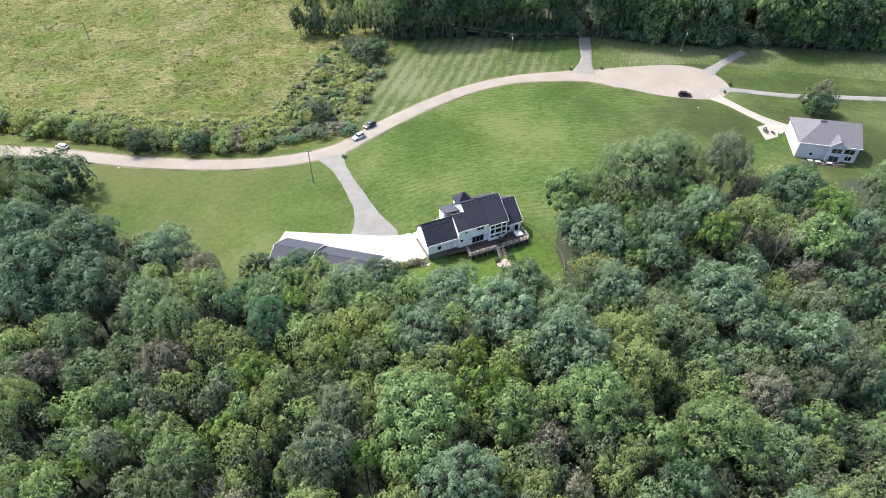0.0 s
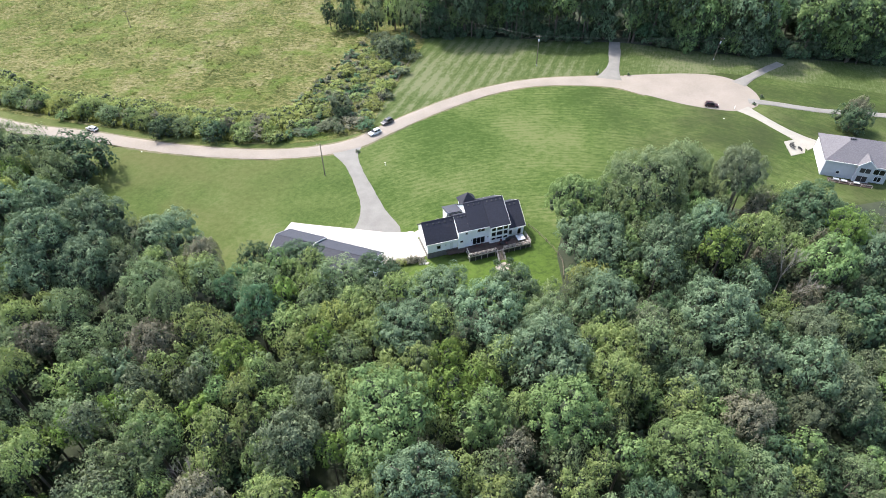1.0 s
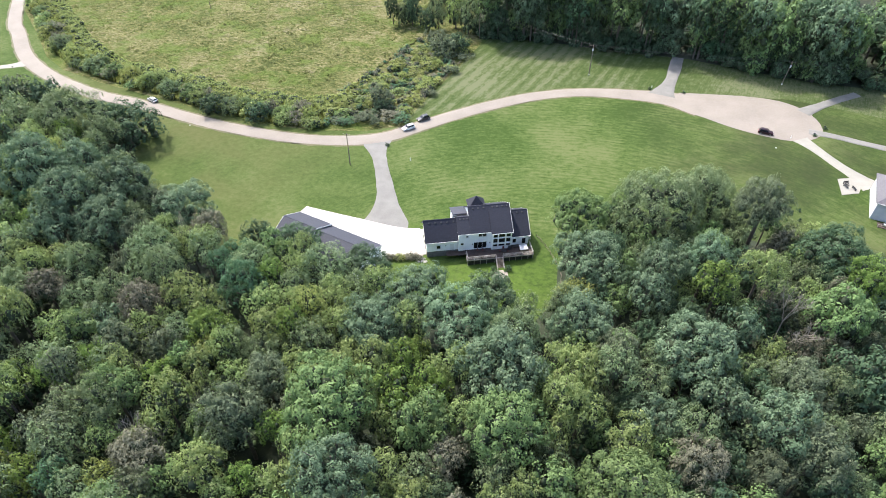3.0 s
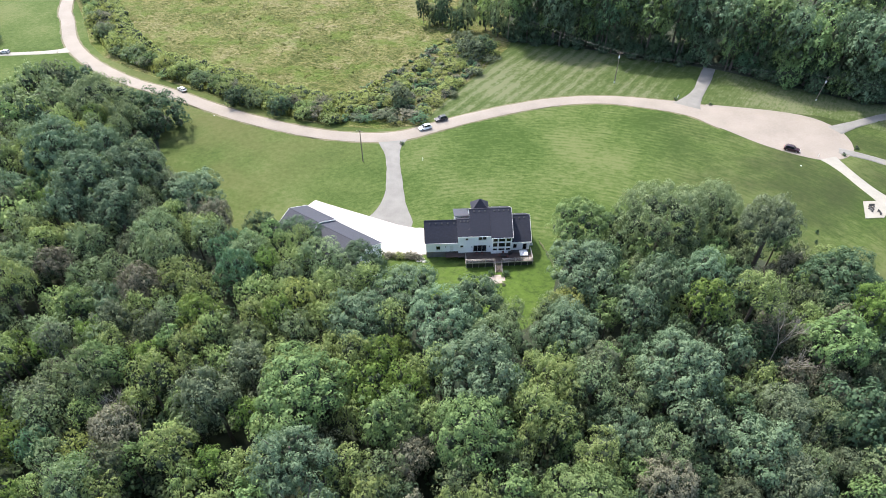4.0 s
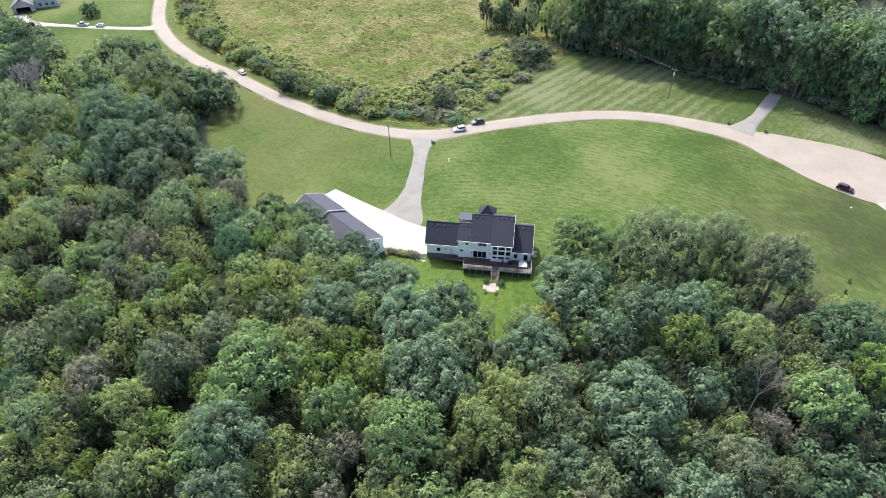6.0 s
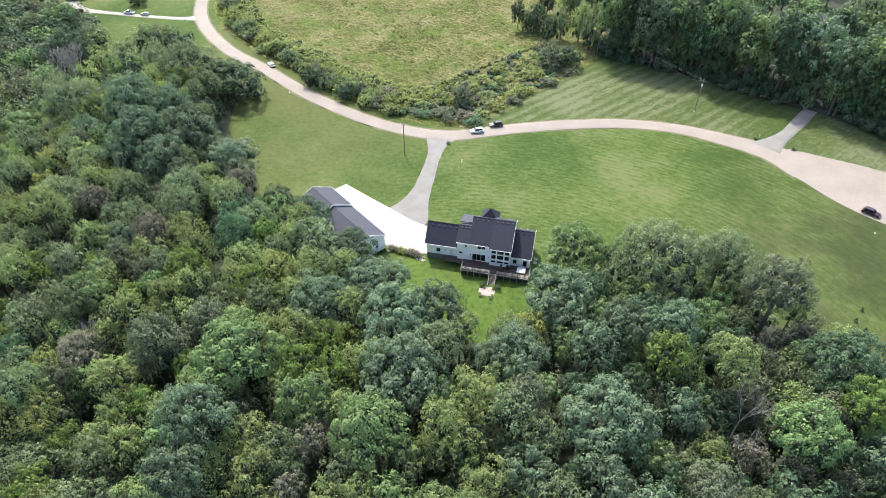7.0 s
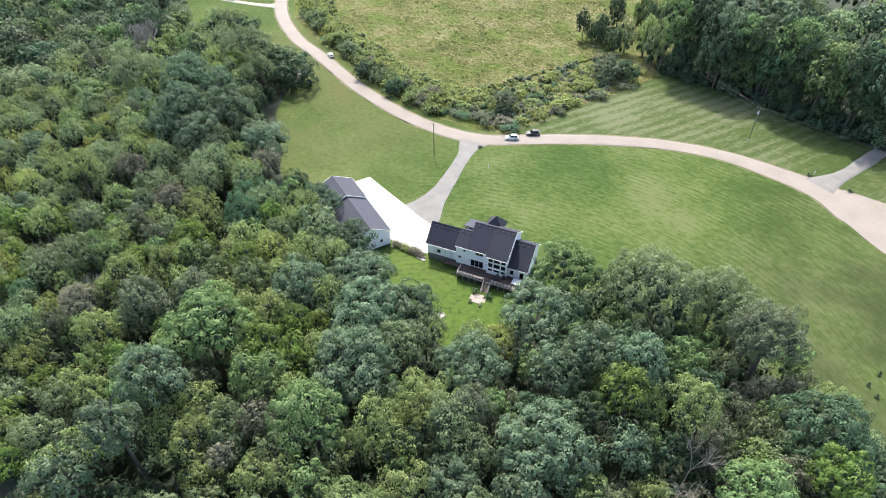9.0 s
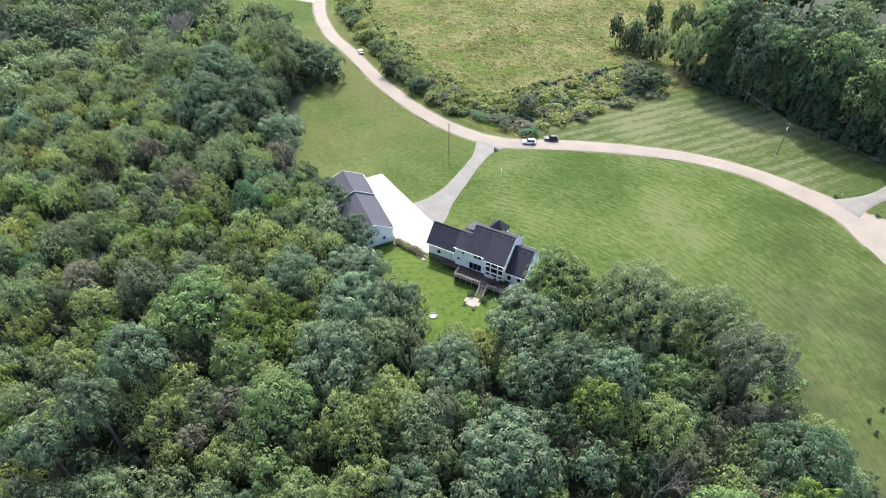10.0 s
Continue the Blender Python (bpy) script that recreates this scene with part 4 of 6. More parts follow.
def gable_section(parent, u0, u1, vS, vN, zb, zS, vR, zR, roof_mat, holes=(), over=0.45, west=True, east=True, wall_mat=None, th=0.22, end_over=0.35, zN=None, west_trim=None):
    """Walls and a two-sided roof over a stretch of a house; the ridge runs along x. zS: the south eave's height at the wall."""
    w = wall_mat or M["siding"]
    kS = (zR - zS) / (vR - vS)
    zN = zR - kS * (vN - vR) if zN is None else zN
    kN = (zR - zN) / (vN - vR)
    part("south_wall", panel(u0, u1, vS, vS + 0.22, zb, zS - 0.02, list(holes)), w, parent)
    part("north_wall", boxes((u0, u1, vN - 0.22, vN, zb, zN - 0.02)), w, parent)
    outline = [(vS + 0.22, zb), (vN - 0.22, zb), (vN - 0.22, zN - 0.03), (vR, zR - 0.06), (vS + 0.22, zS + 0.18)]
    if west:
        part("west_wall", prism(outline, "x", u0, u0 + 0.2), w, parent)
    if east:
        part("east_wall", prism(outline, "x", u1 - 0.2, u1), w, parent)
    part("floor_slab", boxes((u0 + 0.22, u1 - 0.22, vS + 0.24, vN - 0.24, max(zb, -0.1), max(zb, -0.1) + 0.15)), M["interior"], parent)
    a, b = u0 - end_over * west, u1 + end_over * east
    r = part("roof", prism(slab(vS - over, zS - kS * over + th, vR, zR + th, th), "x", a, b), roof_mat, parent)
    part("north_slope", prism(slab(vR + 0.002, zR + th, vN + over, zN - kN * over + th, th), "x", a, b), roof_mat, r)
    part("ridge_cap", prism([(vR - 0.16, zR + th - 0.02), (vR, zR + th + 0.09), (vR + 0.16, zR + th - 0.02)], "x", a, b), roof_mat, r)
    part("gutter", boxes((a, b, vS - over - 0.12, vS - over - 0.004, zS - kS * over - 0.02, zS - kS * over + 0.13)), M["trim"], r, "white eaves gutter")
    part("gutter", boxes((a, b, vN + over + 0.004, vN + over + 0.12, zN - kN * over - 0.02, zN - kN * over + 0.13)), M["trim"], r, "white eaves gutter")
    for flag, e0, e1 in ((west, a - 0.06, a - 0.004), (east, b + 0.004, b + 0.06)):
        if flag:
            part("rake_board", prism([(vS - over, zS - kS * over + th + 0.03), (vR, zR + th + 0.03), (vN + over, zN - kN * over + th + 0.03), (vN + over, zN - kN * over - 0.06), (vR, zR - 0.08), (vS - over, zS - kS * over - 0.06)], "x", e0, e1), west_trim if flag is west and e1 < u0 and west_trim else M["trim"], r, "rake board at the roof edge")
    return r, kS


def roof_vent(roof, u, v, z, k):
    """A low dark box vent that follows the slope."""
    part("roof_vent", prism([(v - 0.17, z - 0.17 * k + 0.02), (v + 0.17, z + 0.17 * k + 0.02), (v + 0.17, z + 0.17 * k + 0.2), (v - 0.14, z - 0.17 * k + 0.24)], "x", u - 0.2, u + 0.2), M["dark"], roof, "dark metal roof vent")


house = thing("house", "large white-sided house with dark slate roofs", "house", pose(-5.0, 121.9, 0, 0, 0, 23.5))
GB = -2.0
# garage wing
r, k = gable_section(house, 0, 8.6, 0, 8.2, 0.15, 3.85, 4.1, 7.65, M["roof"], [(2.75, 3.75, 0.95, 2.15)], east=False, west_trim=M["roof"])
window(house, 2.75, 3.75, 0.95, 2.15, 0.0)
for i in range(5):
    roof_vent(r, 1.1 + 1.65 * i, 3.35, 7.65 + 0.22 - 0.75 * k, k)
part("foundation", boxes((0.04, 8.6, 0.06, 8.1, GB, 0.15)), M["stone"], house, "grey stone foundation wall")
part("wall_light", boxes((5.1, 5.3, -0.14, 0.0, 1.75, 2.05), bevel=0.02), M["dark"], house, "small black wall lantern")
part("service_door", boxes((6.4, 7.35, -0.03, 0.05, 0.2, 2.25)), M["trim"], house, "plain white service door")
# lower end of the two-storey part
two = [(10.6, 11.2, 4.6, 5.25), (9.15, 9.95, 2.1, 2.8)]
r, k = gable_section(house, 8.6, 12.0, -0.7, 6.6, 0.15, 6.35, 2.9, 8.75, M["roof"], two, east=False, end_over=0.2, west_trim=M["roof"])
for q in two:
    window(house, *q, -0.7)
for i in range(3):
    roof_vent(r, 9.3 + 1.0 * i, 2.3, 8.75 + 0.22 - 0.6 * k, k)
part("foundation", boxes((8.6, 12.0, -0.64, 6.5, GB, 0.15)), M["stone"], house)
# tall middle part with the terrace doors
mid = [(14.0, 16.1, 4.55, 5.55), (12.75, 16.2, 0.45, 2.65)]
r, k = gable_section(house, 12.0, 17.5, -0.7, 10.4, 0.15, 6.35, 4.85, 10.55, M["roof"], mid, east=False, end_over=0.2, west_trim=M["roof"])
window(house, 14.0, 16.1, 4.55, 5.55, -0.7, 2)
window(house, 12.75, 16.2, 0.45, 2.65, -0.7, 3, "terrace_door")
for i in range(3):
    roof_vent(r, 13.0 + 1.5 * i, 4.2, 10.55 + 0.22 - 0.65 * k, k)
part("foundation", boxes((12.0, 17.5, -0.64, 10.3, GB, 0.15)), M["stone"], house)
for u in (12.2, 17.0):
    part("wall_light", boxes((u, u + 0.18, -0.86, -0.7, 2.0, 2.35), bevel=0.02), M["dark"], house, "small black wall lantern")
# tall living room with its wall of windows
big = []
for a, b in ((17.9, 19.05), (19.4, 21.05), (21.4, 22.55)):
    big += [(a, b, 4.4, 5.7), (a, b, 2.6, 3.95), (a, b, 1.3, 2.0)]
r, k = gable_section(house, 17.5, 22.9, -1.5, 10.2, 0.15, 6.25, 4.85, 10.55, M["roof"], big, end_over=0.2, zN=6.9, west_trim=M["roof"])
for q in big:
    window(house, *q, -1.5)
for i in range(4):
    roof_vent(r, 18.4 + 1.3 * i, 4.2, 10.55 + 0.22 - 0.65 * k, k)
part("foundation", boxes((17.5, 22.9, -1.44, 10.1, GB, 0.15)), M["stone"], house)
# low east wing
r, k = gable_section(house, 22.9, 28.0, -0.3, 10.2, 0.15, 3.55, 5.2, 7.7, M["roof"], [(23.6, 24.5, 0.9, 2.3), (26.2, 27.2, 0.3, 2.3)], west=False, zN=4.2)
window(house, 23.6, 24.5, 0.9, 2.3, -0.3)
window(house, 26.2, 27.2, 0.3, 2.3, -0.3, 1, "side_door")
for i in range(3):
    roof_vent(r, 24.0 + 1.4 * i, 4.5, 7.7 + 0.22 - 0.7 * k, k)
part("foundation", boxes((22.9, 27.94, -0.24, 10.1, GB, 0.15)), M["stone"], house)
for v, z in ((5.0, 4.9), (1.6, 1.3), (7.6, 1.3)):
    part("gable_window", boxes((28.0, 28.05, v - 0.55, v - 0.48, z - 0.6, z + 0.6), (28.0, 28.05, v + 0.48, v + 0.55, z - 0.6, z + 0.6), (28.0, 28.05, v - 0.48, v + 0.48, z + 0.53, z + 0.6), (28.0, 28.06, v - 0.48, v + 0.48, z - 0.6, z - 0.53), (28.0, 28.02, v - 0.48, v + 0.48, z - 0.53, z + 0.53)), M["dark"], house, "dark window in the east gable")
# front entry: porch roof and a hipped tower
part("porch_wall", boxes((8.2, 12.6, 8.4, 11.6, GB, 5.3)), M["siding"], house)
part("porch_roof", prism(slab(6.0, 7.6, 12.0, 5.4, 0.2), "x", 7.9, 12.6), M["shed_roof"], house, "low grey porch roof")
part("tower_wall", boxes((13.3, 17.5, 9.6, 13.2, GB, 6.35)), M["siding"], house)
bm = bmesh.new()
ring = [bm.verts.new(p) for p in ((12.9, 9.2, 6.4), (17.9, 9.2, 6.4), (17.9, 13.6, 6.4), (12.9, 13.6, 6.4))]
low = [bm.verts.new((p.co.x, p.co.y, 6.2)) for p in ring]
top = bm.verts.new((15.4, 11.4, 9.15))
bm.faces.new(low[::-1])
for i in range(4):
    bm.faces.new((ring[i], ring[(i + 1) % 4], top)), bm.faces.new((ring[(i + 1) % 4], ring[i], low[i], low[(i + 1) % 4]))
part("tower_roof", bm, M["roof"], house, "dark hipped tower roof with a pointed top")
# vent pipe
bm = bmesh.new()
tube(bm, (11.5, 0.4, 6.6), (11.5, 0.4, 7.6), 0.06, 0.06, 8)
part("vent_pipe", bm, M["dark"], house)

# deck with boards, posts and rails
deck = thing("deck", "raised dark brown deck with pale weathered rails", "deck", pose(-5.0, 121.9, 0, 0, 0, 23.5))
DZ = 0.2
bw = 0.28
for i, v in enumerate(np.arange(-4.8, -0.75, bw)):
    part("board", boxes((10.4, 17.48 if v > -1.6 else 28.4, v, v + bw - 0.02, DZ - 0.05, DZ)), M["deck"], deck)
for v in np.arange(-2.0, -0.06, bw):
    part("board", boxes((5.2, 10.38, v, v + bw - 0.02, DZ - 0.45, DZ - 0.4)), M["deck"], deck)
part("rim_joist", boxes((10.35, 28.45, -4.88, -4.81, DZ - 0.35, DZ - 0.002), (28.41, 28.48, -4.8, -0.4, DZ - 0.35, DZ - 0.002), (10.32, 10.39, -4.8, -2.1, DZ - 0.35, DZ - 0.002)), M["rail"], deck, "pale timber rim")
posts = [(u, -4.75) for u in (10.5, 12.2, 13.9, 15.6, 17.9, 20.1, 21.9, 23.6, 25.3, 27.0, 28.3)] + [(28.3, v) for v in (-3.2, -1.6)] + [(10.5, -3.4)]
for u, v in posts:
    part("post", boxes((u - 0.07, u + 0.07, v - 0.07, v + 0.07, GB, DZ + 1.1)), M["rail"], deck)
for u0, u1 in ((10.5, 15.6), (15.6, 17.9), (20.1, 28.3)):
    for z in (1.05, 0.72, 0.4):
        part("rail", boxes((u0, u1, -4.8, -4.72, DZ + z - 0.06, DZ + z)), M["rail"], deck)
for z in (1.05, 0.72, 0.4):
    part("rail", boxes((28.26, 28.34, -4.7, -0.5, DZ + z - 0.06, DZ + z)), M["rail"], deck)
    part("rail", boxes((10.46, 10.54, -4.7, -2.1, DZ + z - 0.06, DZ + z)), M["rail"], deck)
part("skirt", boxes((10.6, 17.6, -4.6, -4.55, GB, DZ - 0.4), (20.3, 28.2, -4.6, -4.55, GB, DZ - 0.4)), M["dark"], deck, "dark lattice skirt below the deck")
stair = thing("stair", "timber stair from the deck to the patio", "stair", pose(-5.0, 121.9, 0, 0, 0, 23.5))
for i in range(11):
    part("tread", boxes((18.15, 19.85, -4.95 - 0.23 * (i + 1), -4.95 - 0.23 * i + 0.03, DZ - 0.19 * (i + 1) - 0.05, DZ - 0.19 * (i + 1))), M["wood"], stair, "dark stained tread")
for u in (18.05, 19.85):
    part("stringer", prism([(-4.9, DZ - 0.3), (-4.9, DZ), (-7.5, GB + 0.25), (-7.5, GB + 0.02), (-7.2, GB + 0.02)], "x", u, u + 0.1), M["rail"], stair)
    part("handrail", prism([(-4.9, DZ + 0.95), (-4.9, DZ + 1.03), (-7.5, GB + 1.12), (-7.5, GB + 1.04)], "x", u, u + 0.09), M["rail"], stair)
    part("newel", boxes((u, u + 0.1, -7.55, -7.45, GB, GB + 1.15)), M["rail"], stair)


def at_house(u, v, z, turn=0):
    return pose(-5.0, 121.9, 0, 0, 0, 23.5) @ pose(u, v, z, 0, 0, turn)


def condenser(u, v):
    e = thing("air_conditioner", "grey outdoor air conditioner beside the house wall", "air conditioner", at_house(u, v, GB), "air conditioners")
    part("base_slab", boxes((-0.55, 0.55, -0.55, 0.55, -0.1, 0.08), bevel=0.02), M["stone"], e)
    part("casing", boxes((-0.42, 0.42, -0.42, 0.42, 0.08, 0.95), bevel=0.06), M["cover"], e)
    bm = bmesh.new()
    bmesh.ops.create_cone(bm, cap_ends=True, segments=18, radius1=0.34, radius2=0.30, depth=0.05, matrix=Matrix.Translation((0, 0, 0.975)))
    part("fan_grille", bm, M["dark"], e, "round black fan grille")


condenser(29.3, 3.4)
condenser(29.3, 5.0)


tub = thing("hot_tub", "square hot tub with a pale grey cover on the deck", "hot tub", at_house(26.1, -2.6, DZ))
part("shell", boxes((-1.05, 1.05, -1.05, 1.05, 0, 0.8), bevel=0.08), M["wood"], tub)
part("cover", boxes((-1.1, 0, -1.1, 1.1, 0.81, 0.93), (0.02, 1.1, -1.1, 1.1, 0.81, 0.93), bevel=0.03), M["cover"], tub, "folding pale grey vinyl cover")


def round_top(r, z0, z1, n=18):
    bm = bmesh.new()
    bmesh.ops.create_cone(bm, cap_ends=True, segments=n, radius1=r, radius2=r, depth=z1 - z0, matrix=Matrix.Translation((0, 0, (z0 + z1) / 2)))
    return bm


table = thing("patio_table", "round dark patio table on the deck", "table", at_house(20.6, -3.0, DZ))
part("tabletop", round_top(0.65, 0.7, 0.74), M["dark"], table)
bm = bmesh.new()
tube(bm, (0, 0, 0), (0, 0, 0.7), 0.05, 0.05)
part("pedestal", bm, M["dark"], table)
chair = thing("patio_chair", "dark patio chair with a faded red cushion", "chair", at_house(21.7, -3.2, DZ, 90), "patio chairs")
part("seat", boxes((-0.26, 0.26, -0.26, 0.26, 0.4, 0.48), bevel=0.03), M["red_cloth"], chair)
part("backrest", boxes((-0.26, 0.26, 0.2, 0.27, 0.5, 0.98), bevel=0.02), M["red_cloth"], chair)
for x in (-0.23, 0.23):
    for y in (-0.23, 0.23):
        part("leg", boxes((x - 0.02, x + 0.02, y - 0.02, y + 0.02, 0, 0.4)), M["dark"], chair)
for u, v, a in ((19.5, -2.8, -90), (20.7, -1.95, 0), (13.6, -1.8, 20), (15.0, -1.9, -10)):
    copy_thing(chair, at_house(u, v, DZ, a))
grill = thing("grill", "black lidded barbecue grill on the deck", "grill", at_house(20.1, -2.1 + 0.1, DZ) @ pose(2.4, 0.0, 0))
part("cabinet", boxes((-0.5, 0.5, -0.28, 0.28, 0.05, 0.85), bevel=0.02), M["dark"], grill)
part("lid", prism([(-0.26, 0.86), (-0.2, 1.1), (0.0, 1.2), (0.2, 1.1), (0.26, 0.86)], "x", -0.4, 0.4), M["dark"], grill)

# patio, fire ring, tank, gate
patio = thing("stone_patio", "small buff stone patio at the stair's foot", "patio", at_house(18.3, -9.6, -1.58))
rp = random.Random(8)
for i in range(5):
    for j in range(4):
        if i in (0, 4) and j in (0, 3):
            continue
        a, b = -2.1 + i * 0.84, -1.6 + j * 0.8
        part("slab", boxes((a, a + 0.81, b, b + 0.77, -0.1, 0.06 + rp.uniform(0, 0.02)), bevel=0.015), M["patio"], patio)
ring_t = thing("fire_ring", "low ring of grey stones round a fire pit", "fire pit", pose(13.3, 109.6, ground_z(13.3, 109.6)))
for i in range(14):
    a = i * 2 * math.pi / 14
    part("stone", boxes((-0.2, 0.2, -0.13, 0.13, -0.05, 0.26), bevel=0.04), M["stone"], ring_t, at=pose(math.cos(a) * 0.95, math.sin(a) * 0.95, 0, 0, 0, math.degrees(a) + 90))
part("ash_bed", round_top(0.85, -0.02, 0.05), M["dark"], ring_t, "dark ash inside the ring")
tank = thing("propane_tank", "white horizontal propane tank on the grass", "tank", pose(-15.5, 110.6, ground_z(-15.5, 110.6), 0, 0, -14))
bm = bmesh.new()
bmesh.ops.create_uvsphere(bm, u_segments=16, v_segments=10, radius=0.45)
for v in bm.verts:
    v.co = Vector((v.co.x, v.co.y, v.co.z))
    v.co.x += 0.75 * (1 if v.co.x > 0.01 else -1 if v.co.x < -0.01 else 0)
    v.co.z += 0.6
part("vessel", bm, M["trim"], tank)
for x in (-0.7, 0.7):
    part("foot", boxes((x - 0.08, x + 0.08, -0.3, 0.3, 0, 0.3)), M["stone"], tank)
gate = thing("garden_gate", "weathered wooden garden gate between bed and house", "gate", pose(-6.9, 121.0, ground_z(-7, 121), 0, 0, -10))
for x in (-0.9, 0.0, 0.9):
    part("post", boxes((x - 0.07, x + 0.07, -0.07, 0.07, 0, 1.5)), M["rail"], gate)
for z in (0.3, 0.8, 1.25):
    part("rail", boxes((-0.9, 0.9, -0.04, 0.04, z, z + 0.1)), M["rail"], gate)


# ---- long shed ----
shed = thing("shed", "long white shed with a stepped grey shingle roof", "shed", pose(-16.3, 118.3, 0, 0, 0, 166))
SG = -1.9
W = 11.6
M["shed_wall"] = siding("white_metal_siding", (0.82, 0.85, 0.89), (0.87, 0.89, 0.92), 0.3)
gable_section(shed, 0.3, 17.0, 0.3, W, SG, 3.0, 5.95, 5.75, M["shed_roof"], [(2.0, 5.0, SG + 0.2, 1.2), (6.5, 9.5, SG + 0.2, 1.2), (11, 14, SG + 0.2, 1.2)], east=False, wall_mat=M["shed_wall"])
gable_section(shed, 17.0, 27.6, 0.3, W + 0.3, SG, 3.55, 6.1, 6.35, M["shed_roof"], [(18.5, 22.5, SG + 0.2, 1.8), (23.2, 26.8, SG + 0.2, 1.8)], wall_mat=M["shed_wall"], end_over=0.35)
for a, b, top in ((2.0, 5.0, 1.2), (6.5, 9.5, 1.2), (11, 14, 1.2), (18.5, 22.5, 1.8), (23.2, 26.8, 1.8)):
    d = part("garage_door", boxes((a, b, 0.38, 0.44, SG + 0.2, top)), M["trim"], shed, "white panelled garage door")
    for i in range(4):
        z = SG + 0.2 + (top - SG - 0.2) * i / 4
        part("door_panel", boxes((a + 0.1, b - 0.1, 0.35, 0.378, z + 0.06, z + (top - SG - 0.2) / 4 - 0.06)), M["trim"], d)
part("gable_window", boxes((0.24, 0.296, 2.6, 3.3, -0.2, 0.7)), M["dark"], shed, "small dark window in the gable")


# ---- neighbouring house ----
def neighbour():
    n = thing("neighbour_house", "pale two-storey house with a weathered grey hipped roof", "house", pose(112.6, 167.2, ground_z(118, 175), 0, 0, -13))
    wall = siding("pale_grey_siding", (0.44, 0.46, 0.50), (0.50, 0.52, 0.55))
    holes = [(4.0, 4.9, 1.2, 2.2), (9.2, 11.4, 0.2, 2.3), (14.6, 16.4, 0.6, 2.2), (9.8, 12.2, 3.4, 5.0), (13.6, 16.6, 2.9, 4.6)]
    L, D, H = 17.6, 15.5, 5.6
    part("south_wall", panel(0, L, 0, 0.25, -0.6, H, holes), wall, n)
    part("west_wall", boxes((0, 0.25, 0.25, D, -0.6, H)), wall, n)
    part("east_wall", boxes((L - 0.25, L, 0.25, D, -0.6, H)), wall, n)
    part("north_wall", boxes((0.25, L - 0.25, D - 0.25, D, -0.6, H)), wall, n)
    part("floor_slab", boxes((0.3, L - 0.3, 0.3, D - 0.3, 2.55, 2.7)), M["interior"], n)
    for q in holes:
        window(n, *q, 0.0, 2 if q[1] - q[0] > 1.5 else 1)
    bm = bmesh.new()
    o = 0.5
    e = [bm.verts.new(p) for p in ((-o, -o, H), (L + o, -o, H), (L + o, D + o, H), (-o, D + o, H))]
    lo = [bm.verts.new((p.co.x, p.co.y, H - 0.25)) for p in e]
    ra, rb = bm.verts.new((7.0, D / 2, H + 4.4)), bm.verts.new((L + o, D / 2, H + 4.4))
    for f in ((e[0], e[1], rb, ra), (e[2], e[3], ra, rb), (e[3], e[0], ra), (e[1], e[2], rb)):
        bm.faces.new(f)
    for i in range(4):
        bm.faces.new((e[(i + 1) % 4], e[i], lo[i], lo[(i + 1) % 4]))
    bm.faces.new(lo[::-1])
    roof = part("roof", bm, M["grey_roof"], n, "weathered grey shingle roof")
    part("gutter", boxes((-o, L + o, -o - 0.12, -o - 0.004, H - 0.2, H - 0.02)), M["trim"], roof)
    # cross gable over the bay
    part("bay_wall", prism([(8.8, -0.6), (13.2, -0.6), (13.2, 5.6), (11.0, 7.4), (8.8, 5.6)], "y", -0.9, -0.02), wall, n)
    part("bay_roof", prism([(8.4, 5.45), (11.0, 7.65), (13.6, 5.45), (13.6, 5.65), (11.0, 7.87), (8.4, 5.65)], "y", -1.2, 4.2), M["grey_roof"], n)
    part("rake_board", prism([(8.4, 5.35), (11.0, 7.55), (13.6, 5.35), (13.6, 5.68), (11.0, 7.9), (8.4, 5.68)], "y", -1.26, -1.204), M["trim"], n, "white rake board")
    for z0, z1 in ((0.3, 2.2), (3.4, 4.9)):
        b = part("bay_window", boxes((9.6, 12.4, -0.96, -0.904, z0, z1)), M["dark"], n, "broad dark bay window")
        part("mullion", boxes((10.96, 11.04, -0.99, -0.964, z0, z1)), M["trim"], b)
    for u in (5.9, 6.5, 7.1):
        part("roof_vent", boxes((u, u + 0.35, 6.9, 7.3, H + 4.0, H + 4.45)), M["dark"], roof)
    dk = thing("neighbour_deck", "low brown deck behind the neighbouring house", "deck", n.matrix_world.copy())
    for i in range(8):
        part("board", boxes((2.0, 14.0, -3.4 + i * 0.3, -3.12 + i * 0.3, 0.1, 0.16)), M["deck"], dk)
    for u in (2.0, 5.0, 8.0, 11.0, 14.0):
        part("post", boxes((u - 0.06, u + 0.06, -3.45, -3.33, -0.6, 1.0)), M["rail"], dk)
    part("rail", boxes((2.0, 14.0, -3.43, -3.35, 0.92, 1.0)), M["rail"], dk)
    part("joist", boxes((2.0, 14.0, -3.4, -1.2, -0.5, 0.09)), M["deck"], dk)
    for u, v in ((4.2, -2.2), (6.4, -2.4), (9.8, -2.6)):
        c = thing("garden_table", "pale cushioned garden table on the neighbouring deck", "table", n.matrix_world @ pose(u, v, 0.16), "garden tables")
        part("tabletop", boxes((-0.8, 0.8, -0.45, 0.45, 0.55, 0.62), bevel=0.02), M["cover"], c)
        for x in (-0.7, 0.7):
            part("leg", boxes((x - 0.04, x + 0.04, -0.4, 0.4, 0, 0.55)), M["dark"], c)
    return n


neighbour()


